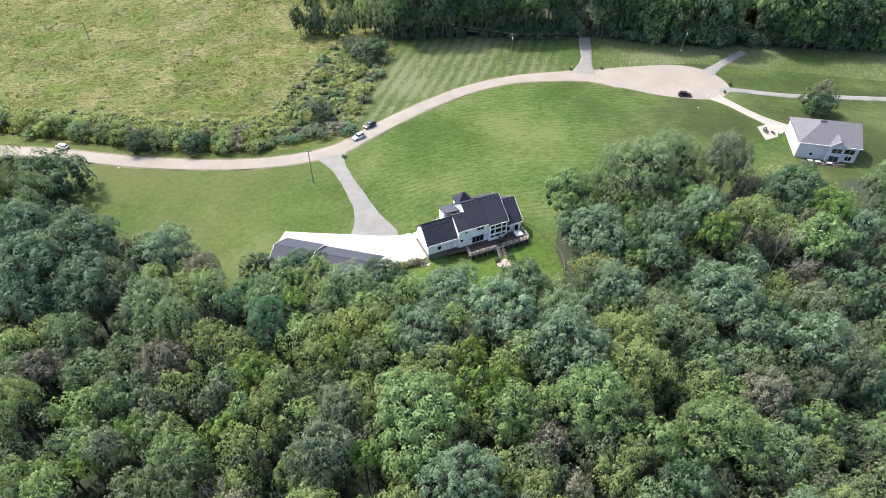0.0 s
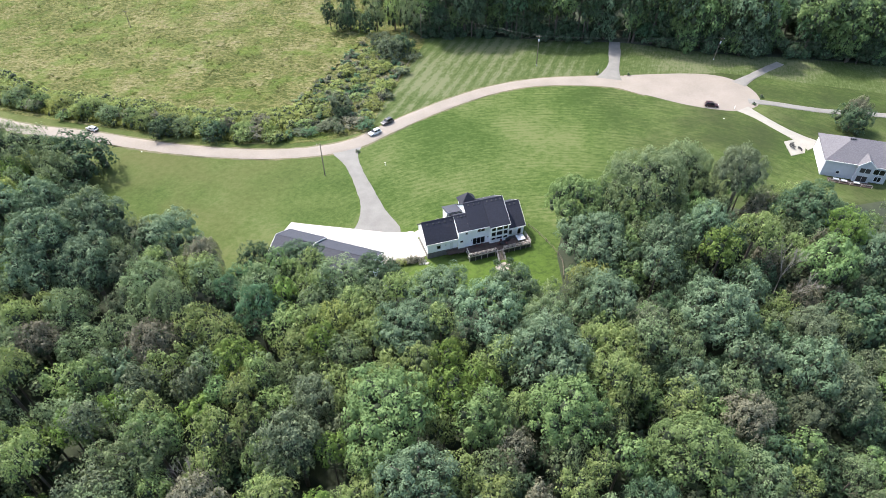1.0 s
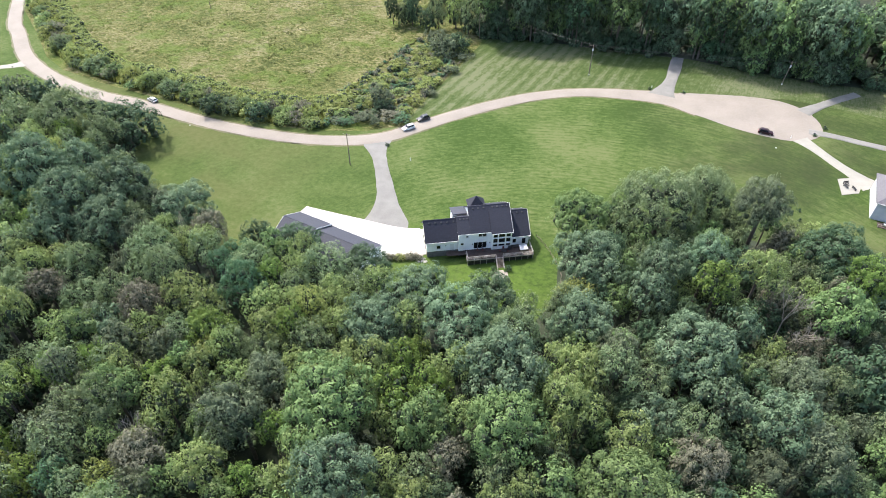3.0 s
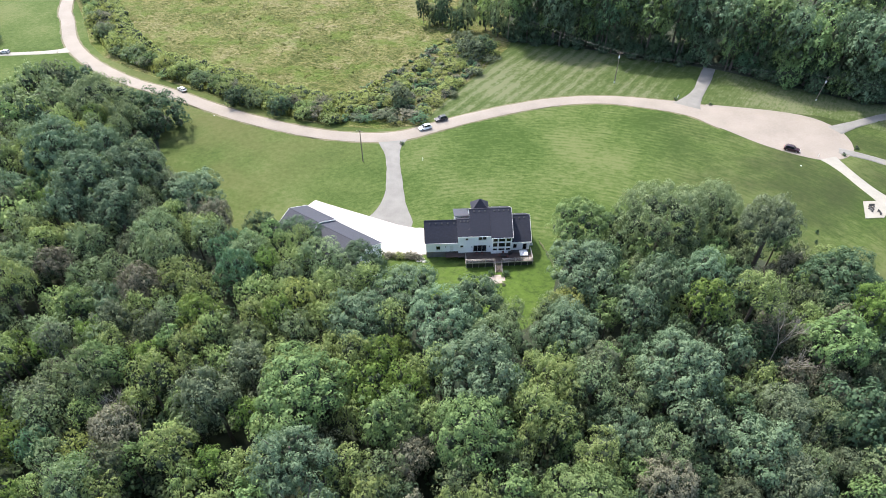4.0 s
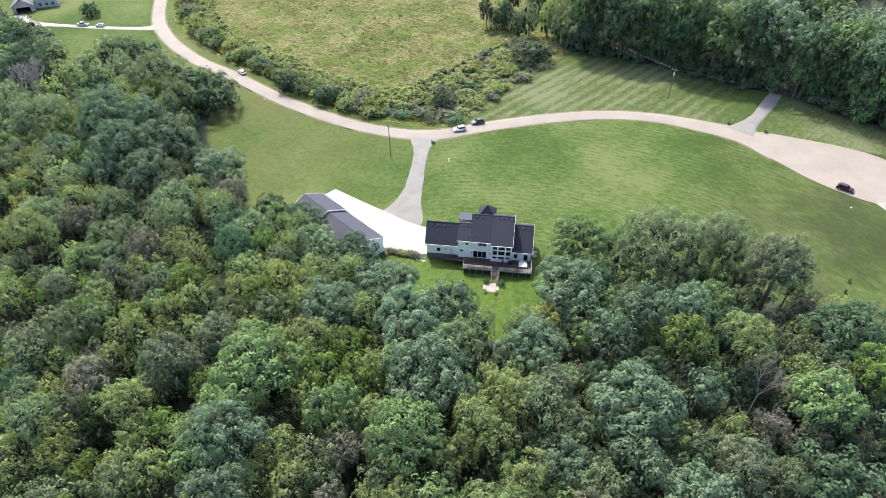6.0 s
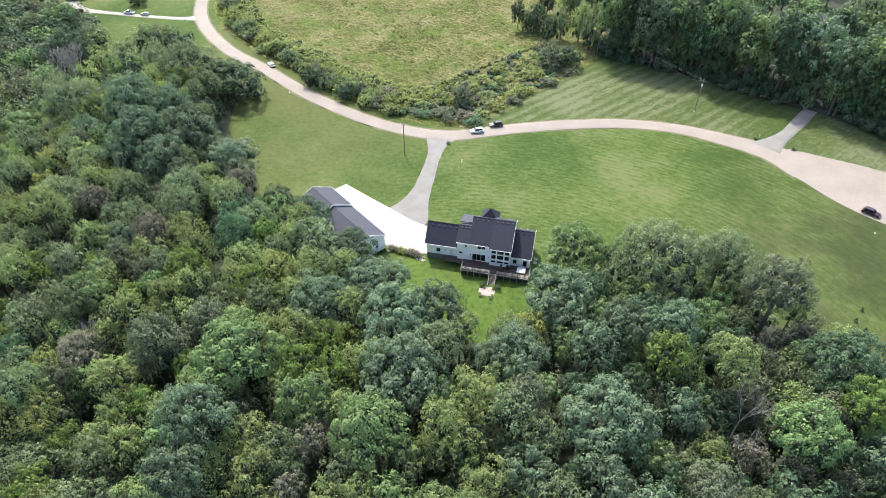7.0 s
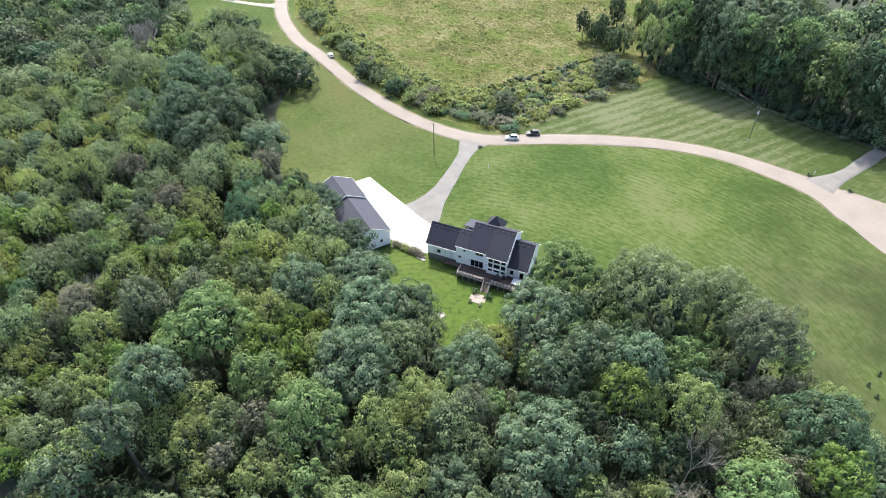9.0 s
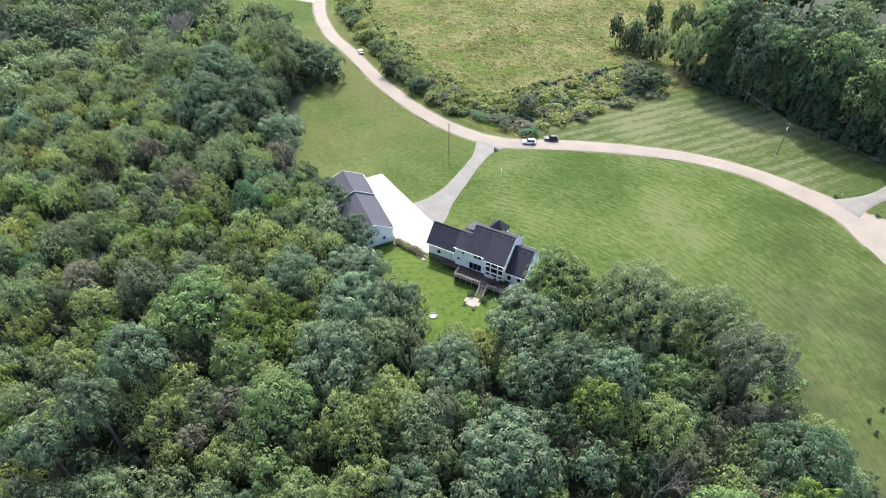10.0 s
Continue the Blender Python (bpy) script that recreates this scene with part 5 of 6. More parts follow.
# ---- hedgerow, meadow and garden plants ----
HEDGE = [(-34, 187.5), (-44, 181.5), (-58, 177), (-80, 175.2), (-100, 177.2), (-118, 180.5), (-140, 185), (-165, 191.5), (-188, 200), (-207, 211), (-230, 231), (-262, 256), (-262, 268), (-222, 240), (-200, 222), (-180, 210), (-160, 202), (-140, 198), (-120, 195), (-100, 191), (-80, 190), (-64, 198), (-60, 214), (-50, 235), (-42, 262), (-24, 266), (-25, 240), (-28.5, 215)]
SHRUB = {k: [crown_mesh("foliage", LEAF[k], 2.0, 3.2, 10, 0.42, 55, 0.22, 700, 0.17, 31 + 5 * i + ord(k), -0.6, 0.42, 0.4, 1.3) for i in range(3)] for k in "OYBWGDHE"}
SHRUB_LABEL = {"O": "olive-leaved wild shrub in the roadside hedgerow", "Y": "yellow-green wild shrub in the roadside hedgerow", "B": "dry brownish shrub in the hedgerow", "W": "grey-green shrub in the hedgerow", "G": "fresh green shrub in the hedgerow", "D": "dark green shrub in the hedgerow", "H": "pale yellow-green feathery shrub in the hedgerow", "E": "low blue-green shrub beside the striped lawn"}
rs = random.Random(17)


def shrub(x, y, radius, height, kind, label="", group="hedgerow shrubs"):
    e = thing("shrub", label or SHRUB_LABEL[kind], "shrub", pose(x, y, ground_z(x, y), 0, 0, rs.uniform(0, 360)), group)
    s = radius / 2.0
    part("foliage", rs.choice(SHRUB[kind]), None, e, at=pose(0, 0, -0.15) @ Matrix.Diagonal((s, s, height / 3.1, 1)))
    return e


count = 0
placed = []
while count < 170:
    x, y = rs.uniform(-262, -22), rs.uniform(174, 268)
    near_lawn = x > -62
    r = rs.uniform(1.8, 3.8)
    if not inside(x, y, HEDGE) or any((x - a) ** 2 + (y - b) ** 2 < ((r + c) * 0.5) ** 2 for a, b, c in placed):
        continue
    placed.append((x, y, r))
    far_from_road = inside(x, y - 9, HEDGE)
    shrub(x, y, r, rs.uniform(1.4, 3.0) if far_from_road or near_lawn else rs.uniform(2.6, 5.4), rs.choice("HHYHH" if far_from_road else "EWBEBW" if near_lawn else "OHYHYGOB"))
    count += 1
HEDGE_TREES = [(-103.5, 177.0, 4.6, 6.2, "D"), (-85.5, 177.0, 4.4, 5.4, "D"), (-97, 178.5, 4.0, 4.6, "O"), (-119, 184, 3.8, 4.8, "G"), (-139, 188.5, 4.4, 4.5, "Y"), (-112, 181, 3.4, 4.0, "Y"), (-92, 181, 3.6, 4.2, "G"), (-76, 180, 3.4, 3.6, "Y"), (-68, 181.5, 3.2, 3.4, "H"), (-128, 185, 3.4, 4.4, "O"), (-150, 191, 3.8, 4.0, "H"), (-160, 195, 3.6, 3.4, "G"), (-172, 198, 4.6, 3.0, "O"), (-188, 204, 5.0, 3.0, "H"), (-205, 215, 5.0, 2.2, "O"), (-46, 198, 4.6, 7.0, "W"), (-44, 194.5, 3.0, 3.4, "D"), (-34, 246, 6.0, 8.0, "W"), (-31, 252, 5.4, 7.0, "D"), (-40, 254, 5.0, 6.5, "W")]
for row in HEDGE_TREES:
    tree(*row, "trees of the hedgerow, far")
FIELD_TREES = [(-66.5, 272.5, 3.3, 14.0, "D"), (-57.5, 274, 4.1, 14, "D"), (-62.5, 273, 2.9, 9, "O"), (-60, 276, 3.4, 10, "O"), (-50, 272, 3.8, 9, "D"), (-45, 274, 4.3, 14, "O"), (-37, 276, 5.2, 17, "Y"), (-30, 272, 5.2, 17, "O"), (-64, 296, 4.3, 15, "D"), (-52, 300, 5.2, 17, "G"), (-42, 292, 5.2, 18, "D"), (-48, 318, 5.6, 19, "O"), (-58, 338, 5.6, 18, "G"), (-44, 344, 6.0, 20, "D"), (-36, 308, 6.0, 20, "G")]
for row in FIELD_TREES:
    tree(*row, "trees at the meadow edge, far")
LONE = [(-254, 194, 4.6, 1.6, "D"), (-281, 214, 5.0, 2.0, "D"), (-205, 136, 6, 5, "B")]
tree(131.5, 194.5, 5.6, 12.6, "D", "trees at the edge of the neighbour's lawn")
tree(133.5, 196.5, 3.6, 13.2, "B", "trees at the edge of the neighbour's lawn")
for row in LONE:
    tree(*row, "trees by the houses, far")


def tufts(name, poly, count, width, height, mat, seed, box, label):
    """Bent grass tufts, three blades' fans each, as one object."""
    r = np.random.RandomState(seed)
    pts = []
    while len(pts) < count:
        x, y = r.uniform(box[0], box[1]), r.uniform(box[2], box[3])
        if inside(x, y, poly):
            pts.append((x, y, ground_z(x, y)))
    p = np.array(pts)
    n = len(p)
    vs = []
    for k in range(3):
        a = r.uniform(0, 2 * math.pi, n) if k else np.full(n, 0.9) + r.normal(0, 0.5, n)
        w, h = width * r.uniform(0.5, 1.4, n), height * r.uniform(0.5, 1.5, n)
        side = np.stack([-np.sin(a), np.cos(a), 0 * a], 1) * (w / 2)[:, None]
        lean = np.stack([np.cos(a), np.sin(a), 0 * a], 1) * (w * 0.8)[:, None]
        up = np.stack([0 * h, 0 * h, h], 1)
        vs.append(np.stack([p - side, p + side, p + side * 0.7 + lean * 0.8 + up, p - side * 0.7 + lean * 0.8 + up], 1))
    v = np.concatenate(vs).reshape(-1, 3)
    k = np.arange(len(v) // 4) * 4
    me = mesh_of(name, v, np.stack([k, k + 1, k + 2, k + 3], 1), mat)
    return tagged(new(name, me), label, "grass", kind="stuff")


M["tuft_straw"] = leafy("meadow_grass", (0.085, 0.098, 0.034), (0.135, 0.142, 0.056), (0.20, 0.19, 0.098), 0.5, 0.9, 0.74)
M["tuft_green"] = leafy("lush_weeds", (0.120, 0.140, 0.045), (0.165, 0.185, 0.062), (0.22, 0.235, 0.09), 0.5, 0.9, 0.78)
OPEN_MEADOW = [(-64, 200), (-80, 191), (-110, 194), (-140, 199), (-165, 205), (-195, 221), (-225, 245), (-262, 275), (-300, 330), (-250, 400), (-64, 400), (-60, 330), (-56, 285), (-48, 268), (-55, 240)]
tufts("grass_clumps", OPEN_MEADOW, 9000, 0.9, 0.5, M["tuft_straw"], 41, (-290, -48, 190, 400), "wind-bent straw and green meadow grass")


def rank_grass(poly, cell, box):
    """The uneven top of the deep meadow grass: long swells and humps over the meadow ground."""
    nx, ny = int((box[1] - box[0]) / cell), int((box[3] - box[2]) / cell)
    verts, faces = [], []
    for j in range(ny + 1):
        for i in range(nx + 1):
            x, y = box[0] + i * cell, box[2] + j * cell
            hump = noise.noise((x * 0.20 + y * 0.10, y * 0.42 - x * 0.12, 1.0)) * 0.40 + noise.noise((x * 0.40, y * 0.75, 5.0)) * 0.42 + noise.noise((x * 0.05, y * 0.05, 9.0)) * 0.25
            verts.append((x, y, ground_z(x, y) + 0.5 + hump * 1.4))
    for j in range(ny):
        for i in range(nx):
            if inside(box[0] + (i + 0.5) * cell, box[2] + (j + 0.5) * cell, poly):
                a = j * (nx + 1) + i
                faces.append((a, a + 1, a + nx + 2, a + nx + 1))
    used = sorted({k for f in faces for k in f})
    back = {k: i for i, k in enumerate(used)}
    me = mesh_of("rank_grass", [verts[k] for k in used], [[back[k] for k in f] for f in faces], M["meadow"], True)
    return tagged(new("rank_grass", me), "deep wind-laid straw and green meadow grass", "grass", kind="stuff")


rank_grass(OPEN_MEADOW, 1.0, (-292, -46, 188, 400))
WEEDS = [(-66, 199), (-80, 193), (-110, 196), (-140, 201), (-165, 207), (-195, 223), (-225, 247), (-262, 277), (-262, 266), (-222, 238), (-200, 220), (-180, 208), (-160, 200), (-140, 195), (-120, 191), (-100, 187), (-80, 185), (-64, 186), (-58, 196)]
BRUSH = [(-36, 192), (-46, 186), (-60, 184), (-66, 198), (-62, 214), (-56, 236), (-50, 262), (-28, 264), (-28, 236), (-32, 210)]
bushes("goldenrod", "H", WEEDS, 620, 0.2, 1.3, 0.9, 2.2, 80, 0.24, 44, (-262, -56, 184, 278), "band of tall yellow-green weeds along the hedgerow")
bushes("roadside_brush", "H", HEDGE, 260, 0.1, 1.8, 0.9, 2.4, 90, 0.26, 45, (-262, -58, 174, 268), "tangled olive brush between road and meadow")
bushes("dry_brush", "B", BRUSH, 170, 0.1, 1.0, 0.8, 1.9, 80, 0.24, 46, (-66, -28, 184, 264), "dry grey-brown brush beside the meadow")
bushes("green_brush", "E", BRUSH, 150, 0.1, 0.8, 0.8, 1.8, 80, 0.24, 47, (-66, -28, 184, 264), "low grey-green brush beside the striped lawn")
tufts("tall_weeds", HEDGE, 7000, 0.5, 1.5, M["tuft_green"], 43, (-262, -60, 174, 268), "tall yellow-green weeds in the hedgerow")

for i in range(11):
    t = i / 10
    x, y = -15.4 + 8.6 * t, 119.0 + 2.3 * t
    shrub(x + rs.uniform(-0.3, 0.3), y - 0.4 + rs.uniform(-0.4, 0.4), rs.uniform(0.9, 1.5), rs.uniform(0.9, 1.4), rs.choice("BHBB"), "dry brownish garden plant in the bed by the apron", "garden plants")
for u, v, r, h, k in ((17.0, -7.9, 0.9, 1.3, "D"), (20.6, -8.2, 1.0, 1.3, "D"), (17.0, -11.6, 0.55, 0.7, "B"), (19.7, -11.9, 0.55, 0.7, "B")):
    q = at_house(u, v, 0).translation
    shrub(q.x, q.y, r, h, k, "rounded garden shrub beside the stone patio", "patio shrubs")
for x, y in ((-8.2, 134.6), (-6.4, 136.4), (-3.8, 138.4), (-1.8, 139.6)):
    shrub(x, y, 0.8, 0.7, rs.choice("BO"), "low garden plant beside the front walk", "garden plants")
for i in range(9):
    a = rs.uniform(0, 1)
    q = shed.matrix_world @ Vector((-0.5, 1.0 + 9 * i / 8, 0))
    shrub(q.x, q.y, 0.45, 0.5, "D", "small dark shrub at the foot of the shed wall", "shed shrubs")
for x, y in ((94.0, 165.5), (93.4, 160.8), (95.7, 158.8)):
    s = thing("sapling", "small dark conical sapling on the lawn", "sapling", pose(x, y, ground_z(x, y)) @ Matrix.Scale(0.62, 4), "saplings")
    v, f = leaf_cloud([(np.array((0, 0, 0.4 + 0.45 * i)), 0.75 - 0.17 * i) for i in range(4)], 220, 0.16, np.random.RandomState(5), 0.2, 0.5)
    part("foliage", mesh_of("foliage", v, f, LEAF["D"]), None, s)
    bm = bmesh.new()
    tube(bm, (0, 0, -0.1), (0, 0, 1.6), 0.05, 0.03)
    part("trunk", bm, M["bark"], s)
setting("front_walk", ribbon("front_walk", [(-9.6, 131.4, 2.6), (-7.0, 134.6, 1.6), (-4.2, 137.6, 1.4), (-1.0, 140.2, 1.4), (2.6, 141.2, 1.6)], M["concrete"], 0.12), "curved pale concrete walk to the front door", "walk")


def bare_tree(x, y, height, spread, seed, lean=0.0, girth=0.2, group="dead trees"):
    """A leafless tree: a trunk that forks again and again."""
    e = thing("dead_tree", "bare bleached dead tree among leafy ones", "tree", pose(x, y, ground_z(x, y)), group)
    r = random.Random(seed)
    bm = bmesh.new()

    def grow(a, d, length, rad, depth):
        b = a + d * length
        tube(bm, a, b, rad, rad * 0.7, 4)
        if depth:
            for _ in range(3):
                n = (d + Vector((r.uniform(-1, 1), r.uniform(-1, 1), r.uniform(-0.1, 0.7))) * spread).normalized()
                grow(b, n, length * r.uniform(0.6, 0.85), rad * 0.64, depth - 1)
    grow(Vector((0, 0, height * 0.35)), Vector((lean, 0.1, 1)).normalized(), height * 0.24, girth, 4)
    tube(bm, (0, 0, -0.3), (0, 0, height * 0.35), girth * 1.5, girth, 7)
    part("branch_work", bm, M["dead_bark"], e)
    return e


bare_tree(78.3, 107.2, 20, 0.55, 3, 0.0, 0.13)
bare_tree(79.6, 103.0, 17, 0.7, 4, 0.1, 0.12)
bare_tree(-34.5, 46.5, 17, 0.6, 5, -0.3, 0.16)
bare_tree(-36.5, 48.0, 15, 0.5, 7, 0.3, 0.14)
for x, y, h, k in ((-163, 114, 23, 6), (-168, 117, 24, 12), (-159, 113, 21, 13), (-164, 110, 22, 14)):
    bare_tree(x, y, h, 1.45, k, 0.0, 0.42)
bare_tree(52.0, 136.0, 19, 0.35, 9)

M["rock"] = plain("pale_stone", (0.30, 0.28, 0.25), (0.48, 0.45, 0.41), 3.0, 0.9, relief=0.02, rand=0.2)
for i in range(16):
    bm = bmesh.new()
    bmesh.ops.create_icosphere(bm, subdivisions=2, radius=rs.uniform(0.18, 0.42))
    for v in bm.verts:
        v.co *= 1 + 0.28 * noise.noise(v.co * 3 + Vector((i * 3.1, 0, 0)))
        v.co.z *= 0.6
    x, y = -6.6 + rs.uniform(-1.6, 1.9), 120.4 + rs.uniform(-1.0, 0.9)
    me = bpy.data.meshes.new("rock")
    bm.to_mesh(me)
    bm.free()
    me.materials.append(M["rock"])
    ob = tagged(new("rock", me), "rounded pale garden rock beside the concrete apron", "rock", "garden rocks")
    ob.matrix_world = pose(x, y, ground_z(x, y) + 0.06, 0, 0, rs.uniform(0, 360))


# ---- vehicles ----
def paint(name, c, rough=0.3, metal=0.2):
    m, n, l, b = nodes_of(name)
    co = n.new("ShaderNodeTexCoord").outputs["Object"]
    l.new(ramp(n, l, noise_tex(n, l, co, 1.2, 4.0), [(0.3, tuple(v * 0.9 for v in c)), (0.7, c)]), b.inputs["Base Color"])
    b.inputs["Roughness"].default_value, b.inputs["Metallic"].default_value = rough, metal
    b.inputs["Coat Weight"].default_value = 0.6
    return m


M["rubber"] = plain("tyre_rubber", (0.015, 0.015, 0.016), (0.03, 0.03, 0.03), 4, 0.9)
M["rim"] = plain("wheel_rim", (0.35, 0.35, 0.36), (0.5, 0.5, 0.5), 4, 0.35, 0.8)
M["lamp_red"] = plain("tail_lamp", (0.35, 0.02, 0.02), (0.45, 0.03, 0.03), 4, 0.3)
M["lamp_clear"] = plain("head_lamp", (0.7, 0.7, 0.72), (0.8, 0.8, 0.82), 4, 0.15)
M["chrome"] = plain("bright_metal", (0.55, 0.55, 0.56), (0.65, 0.65, 0.66), 3, 0.25, 0.9)


def tapered(x0, x1, w, z0, x2, x3, w2, z1, bevel):
    """A block whose roof is shorter and narrower than its foot."""
    bm = bmesh.new()
    lo = [bm.verts.new((x, y, z0)) for x, y in ((x0, -w), (x1, -w), (x1, w), (x0, w))]
    hi = [bm.verts.new((x, y, z1)) for x, y in ((x2, -w2), (x3, -w2), (x3, w2), (x2, w2))]
    bm.faces.new(lo[::-1]), bm.faces.new(hi)
    for i in range(4):
        bm.faces.new((lo[i], lo[(i + 1) % 4], hi[(i + 1) % 4], hi[i]))
    bmesh.ops.bevel(bm, geom=bm.edges[:], offset=bevel, segments=2, profile=0.6, affect="EDGES")
    return bm


def car(label, category, mat, m, length=4.7, width=1.86, height=1.68, cabin=(-2.1, 1.0, -1.75, 0.3), bed=None, group="parked cars"):
    """A car along +x: body, glasshouse, bumpers, lamps and four wheels."""
    e = thing("car" if bed is None else "pickup_truck", label, category, m, group)
    w, h = width / 2, length / 2
    prof = [(-h, 0.42), (-h + 0.04, 0.92), (-h + 0.25, 1.02), (cabin[1], 1.02), (h - 0.35, 0.88), (h - 0.05, 0.72), (h, 0.42), (h - 0.15, 0.26), (-h + 0.15, 0.26)]
    bm = prism(prof, "y", -w, w)
    bmesh.ops.bevel(bm, geom=[q for q in bm.edges if abs(q.verts[0].co.y - q.verts[1].co.y) < 1e-4], offset=0.07, segments=2, profile=0.6, affect="EDGES")
    body = part("body", bm, mat, e)
    c0, c1, r0, r1 = cabin
    part("glasshouse", tapered(c0, c1, w - 0.06, 1.0, r0, r1, w - 0.24, height - 0.05, 0.06), M["glass"], e, "dark tinted car windows")
    part("roof_panel", tapered(r0 - 0.08, r1 + 0.05, w - 0.22, height - 0.08, r0 + 0.06, r1 - 0.1, w - 0.3, height, 0.03), mat, e)
    for x in ((c0 + r0) / 2 + 0.02, (r0 + r1) / 2, (c1 + r1) / 2):
        for s in (-1, 1):
            bm = bmesh.new()
            tube(bm, (x - 0.02, s * (w - 0.06), 1.0), (x, s * (w - 0.23), height - 0.06), 0.05, 0.04, 5)
            part("pillar", bm, mat, e)
    for x, mm, nm in ((h - 0.06, M["lamp_clear"], "headlight"), (-h + 0.0, M["lamp_red"], "tail_light")):
        for s in (-1, 1):
            part(nm, boxes((x - 0.05, x + 0.06, s * (w - 0.3) - 0.2, s * (w - 0.3) + 0.2, 0.66, 0.82), bevel=0.02), mm, e)
    part("bumper", boxes((h - 0.08, h + 0.06, -w + 0.1, w - 0.1, 0.34, 0.52), bevel=0.03), M["dark"], e)
    part("bumper", boxes((-h - 0.05, -h + 0.08, -w + 0.1, w - 0.1, 0.34, 0.54), bevel=0.03), M["dark"], e)
    for x in (-length * 0.3, length * 0.31):
        for s in (-1, 1):
            bm = bmesh.new()
            bmesh.ops.create_cone(bm, cap_ends=True, segments=18, radius1=0.36, radius2=0.36, depth=0.24, matrix=pose(x, s * (w - 0.1), 0.36, 90))
            wheel = part("wheel", bm, M["rubber"], e, "black rubber tyre")
            bm = bmesh.new()
            bmesh.ops.create_cone(bm, cap_ends=True, segments=14, radius1=0.22, radius2=0.2, depth=0.05, matrix=pose(x, s * (w + 0.04), 0.36, 90))
            part("rim", bm, M["rim"], wheel)
    for s in (-1, 1):
        part("mirror", boxes((c1 - 0.35, c1 - 0.15, s * (w + 0.09) - 0.1, s * (w + 0.09) + 0.1, 1.0, 1.14), bevel=0.03), mat, e)
    if bed:
        part("bed_liner", boxes((bed[0], bed[1], -w + 0.12, w - 0.12, 1.03, 1.05)), M["dark"], e, "dark open load bed")
    else:
        for s in (-1, 1):
            bm = bmesh.new()
            tube(bm, (r0 + 0.1, s * (w - 0.34), height + 0.04), (r1 - 0.15, s * (w - 0.34), height + 0.04), 0.025, 0.025, 5)
            part("roof_rail", bm, M["dark"], e)
    return e


def on_road(x, y, turn, lift=0.09):
    return pose(x, y, ground_z(x, y) + lift, 0, 0, turn)


car("black sport utility car parked at the road's edge", "car", paint("black_paint", (0.02, 0.022, 0.028)), on_road(-27.4, 192.3, 227), 4.8, 1.9, 1.75)
car("white sport utility car stopped on the tan road", "car", paint("white_paint", (0.72, 0.72, 0.73), 0.3, 0.0), on_road(-30.6, 184.6, 227), 4.7, 1.88, 1.72)
car("dark maroon sport utility car at the turning circle", "car", paint("maroon_paint", (0.034, 0.010, 0.018)), on_road(89.6, 208.6, -10, 0.11), 4.8, 1.9, 1.72)
car("silver hatchback car parked on the road's verge", "car", paint("silver_paint", (0.55, 0.57, 0.60), 0.3, 0.5), on_road(-131.5, 178.6, 160), 4.6, 1.84, 1.55)
car("pale blue-white pickup truck on a far driveway", "truck", paint("pale_blue_paint", (0.50, 0.56, 0.64), 0.3, 0.3), on_road(-247.0, 183.4, 205, 0.12), 5.9, 1.95, 1.85, (-0.6, 1.5, -0.45, 0.8), (-2.8, -0.7))
car("small white car on a far driveway", "car", paint("cream_white_paint", (0.66, 0.66, 0.64), 0.3, 0.0), on_road(-238.3, 187.0, 205, 0.12), 4.3, 1.78, 1.45)


# ---- utility poles and wires ----
def pole(x, y, top, arms=1, transformer=False, lean=(0, 0), label="tall weathered utility pole with a crossarm", turn=0.0):
    g = ground_z(x, y)
    e = thing("utility_pole", label, "utility pole", pose(x, y, g, lean[0], lean[1], turn), "utility poles")
    h = top - g
    bm = bmesh.new()
    tube(bm, (0, 0, -0.5), (0, 0, h), 0.17, 0.12, 10)
    part("pole", bm, M["wood"], e)
    for i in range(arms):
        z = h - 0.5 - 0.9 * i
        part("crossarm", boxes((-1.2, 1.2, -0.18, -0.06, z, z + 0.12)), M["wood"], e)
        for x2 in (-1.05, 0.0, 1.05):
            bm = bmesh.new()
            tube(bm, (x2, -0.12, z + 0.12), (x2, -0.12, z + 0.32), 0.05, 0.035, 6)
            part("insulator", bm, M["cover"], e)
    if transformer:
        bm = bmesh.new()
        bmesh.ops.create_cone(bm, cap_ends=True, segments=14, radius1=0.28, radius2=0.28, depth=0.95, matrix=pose(0, -0.45, h - 1.9))
        bmesh.ops.bevel(bm, geom=[q for q in bm.edges if abs(q.verts[0].co.z - q.verts[1].co.z) < 1e-4], offset=0.05, segments=2, affect="EDGES")
        part("transformer", bm, M["cover"], e, "pale grey transformer can")
        part("marker", boxes((-0.2, 0.2, -0.2, -0.16, 0.2, 0.7)), M["trim"], e, "small pale box near the pole's foot")
    return e


pole(-42.2, 158.2, 10.2)
pole(27.3, 243.0, 11.6, 1, True)
pole(99.6, 248.0, 11.4, 1, True, (0, 4))
pole(-163, 270.5, 5.6, 1)
pole(-24, 268, 11.5, 1)
pole(175, 247, 12, 1)


def wire(points, sag, label="thin dark overhead wire"):
    cu = bpy.data.curves.new("wire", "CURVE")
    cu.dimensions, cu.bevel_depth, cu.bevel_resolution = "3D", 0.022, 0
    for a, b in zip(points, points[1:]):
        sp = cu.splines.new("POLY")
        sp.points.add(12)
        for i in range(13):
            t = i / 12
            q = Vector(a).lerp(Vector(b), t)
            sp.points[i].co = (q.x, q.y, q.z - sag * 4 * t * (1 - t), 1)
    cu.materials.append(M["dark"])
    return tagged(new("overhead_wire", cu), label, "wire", "overhead wires")


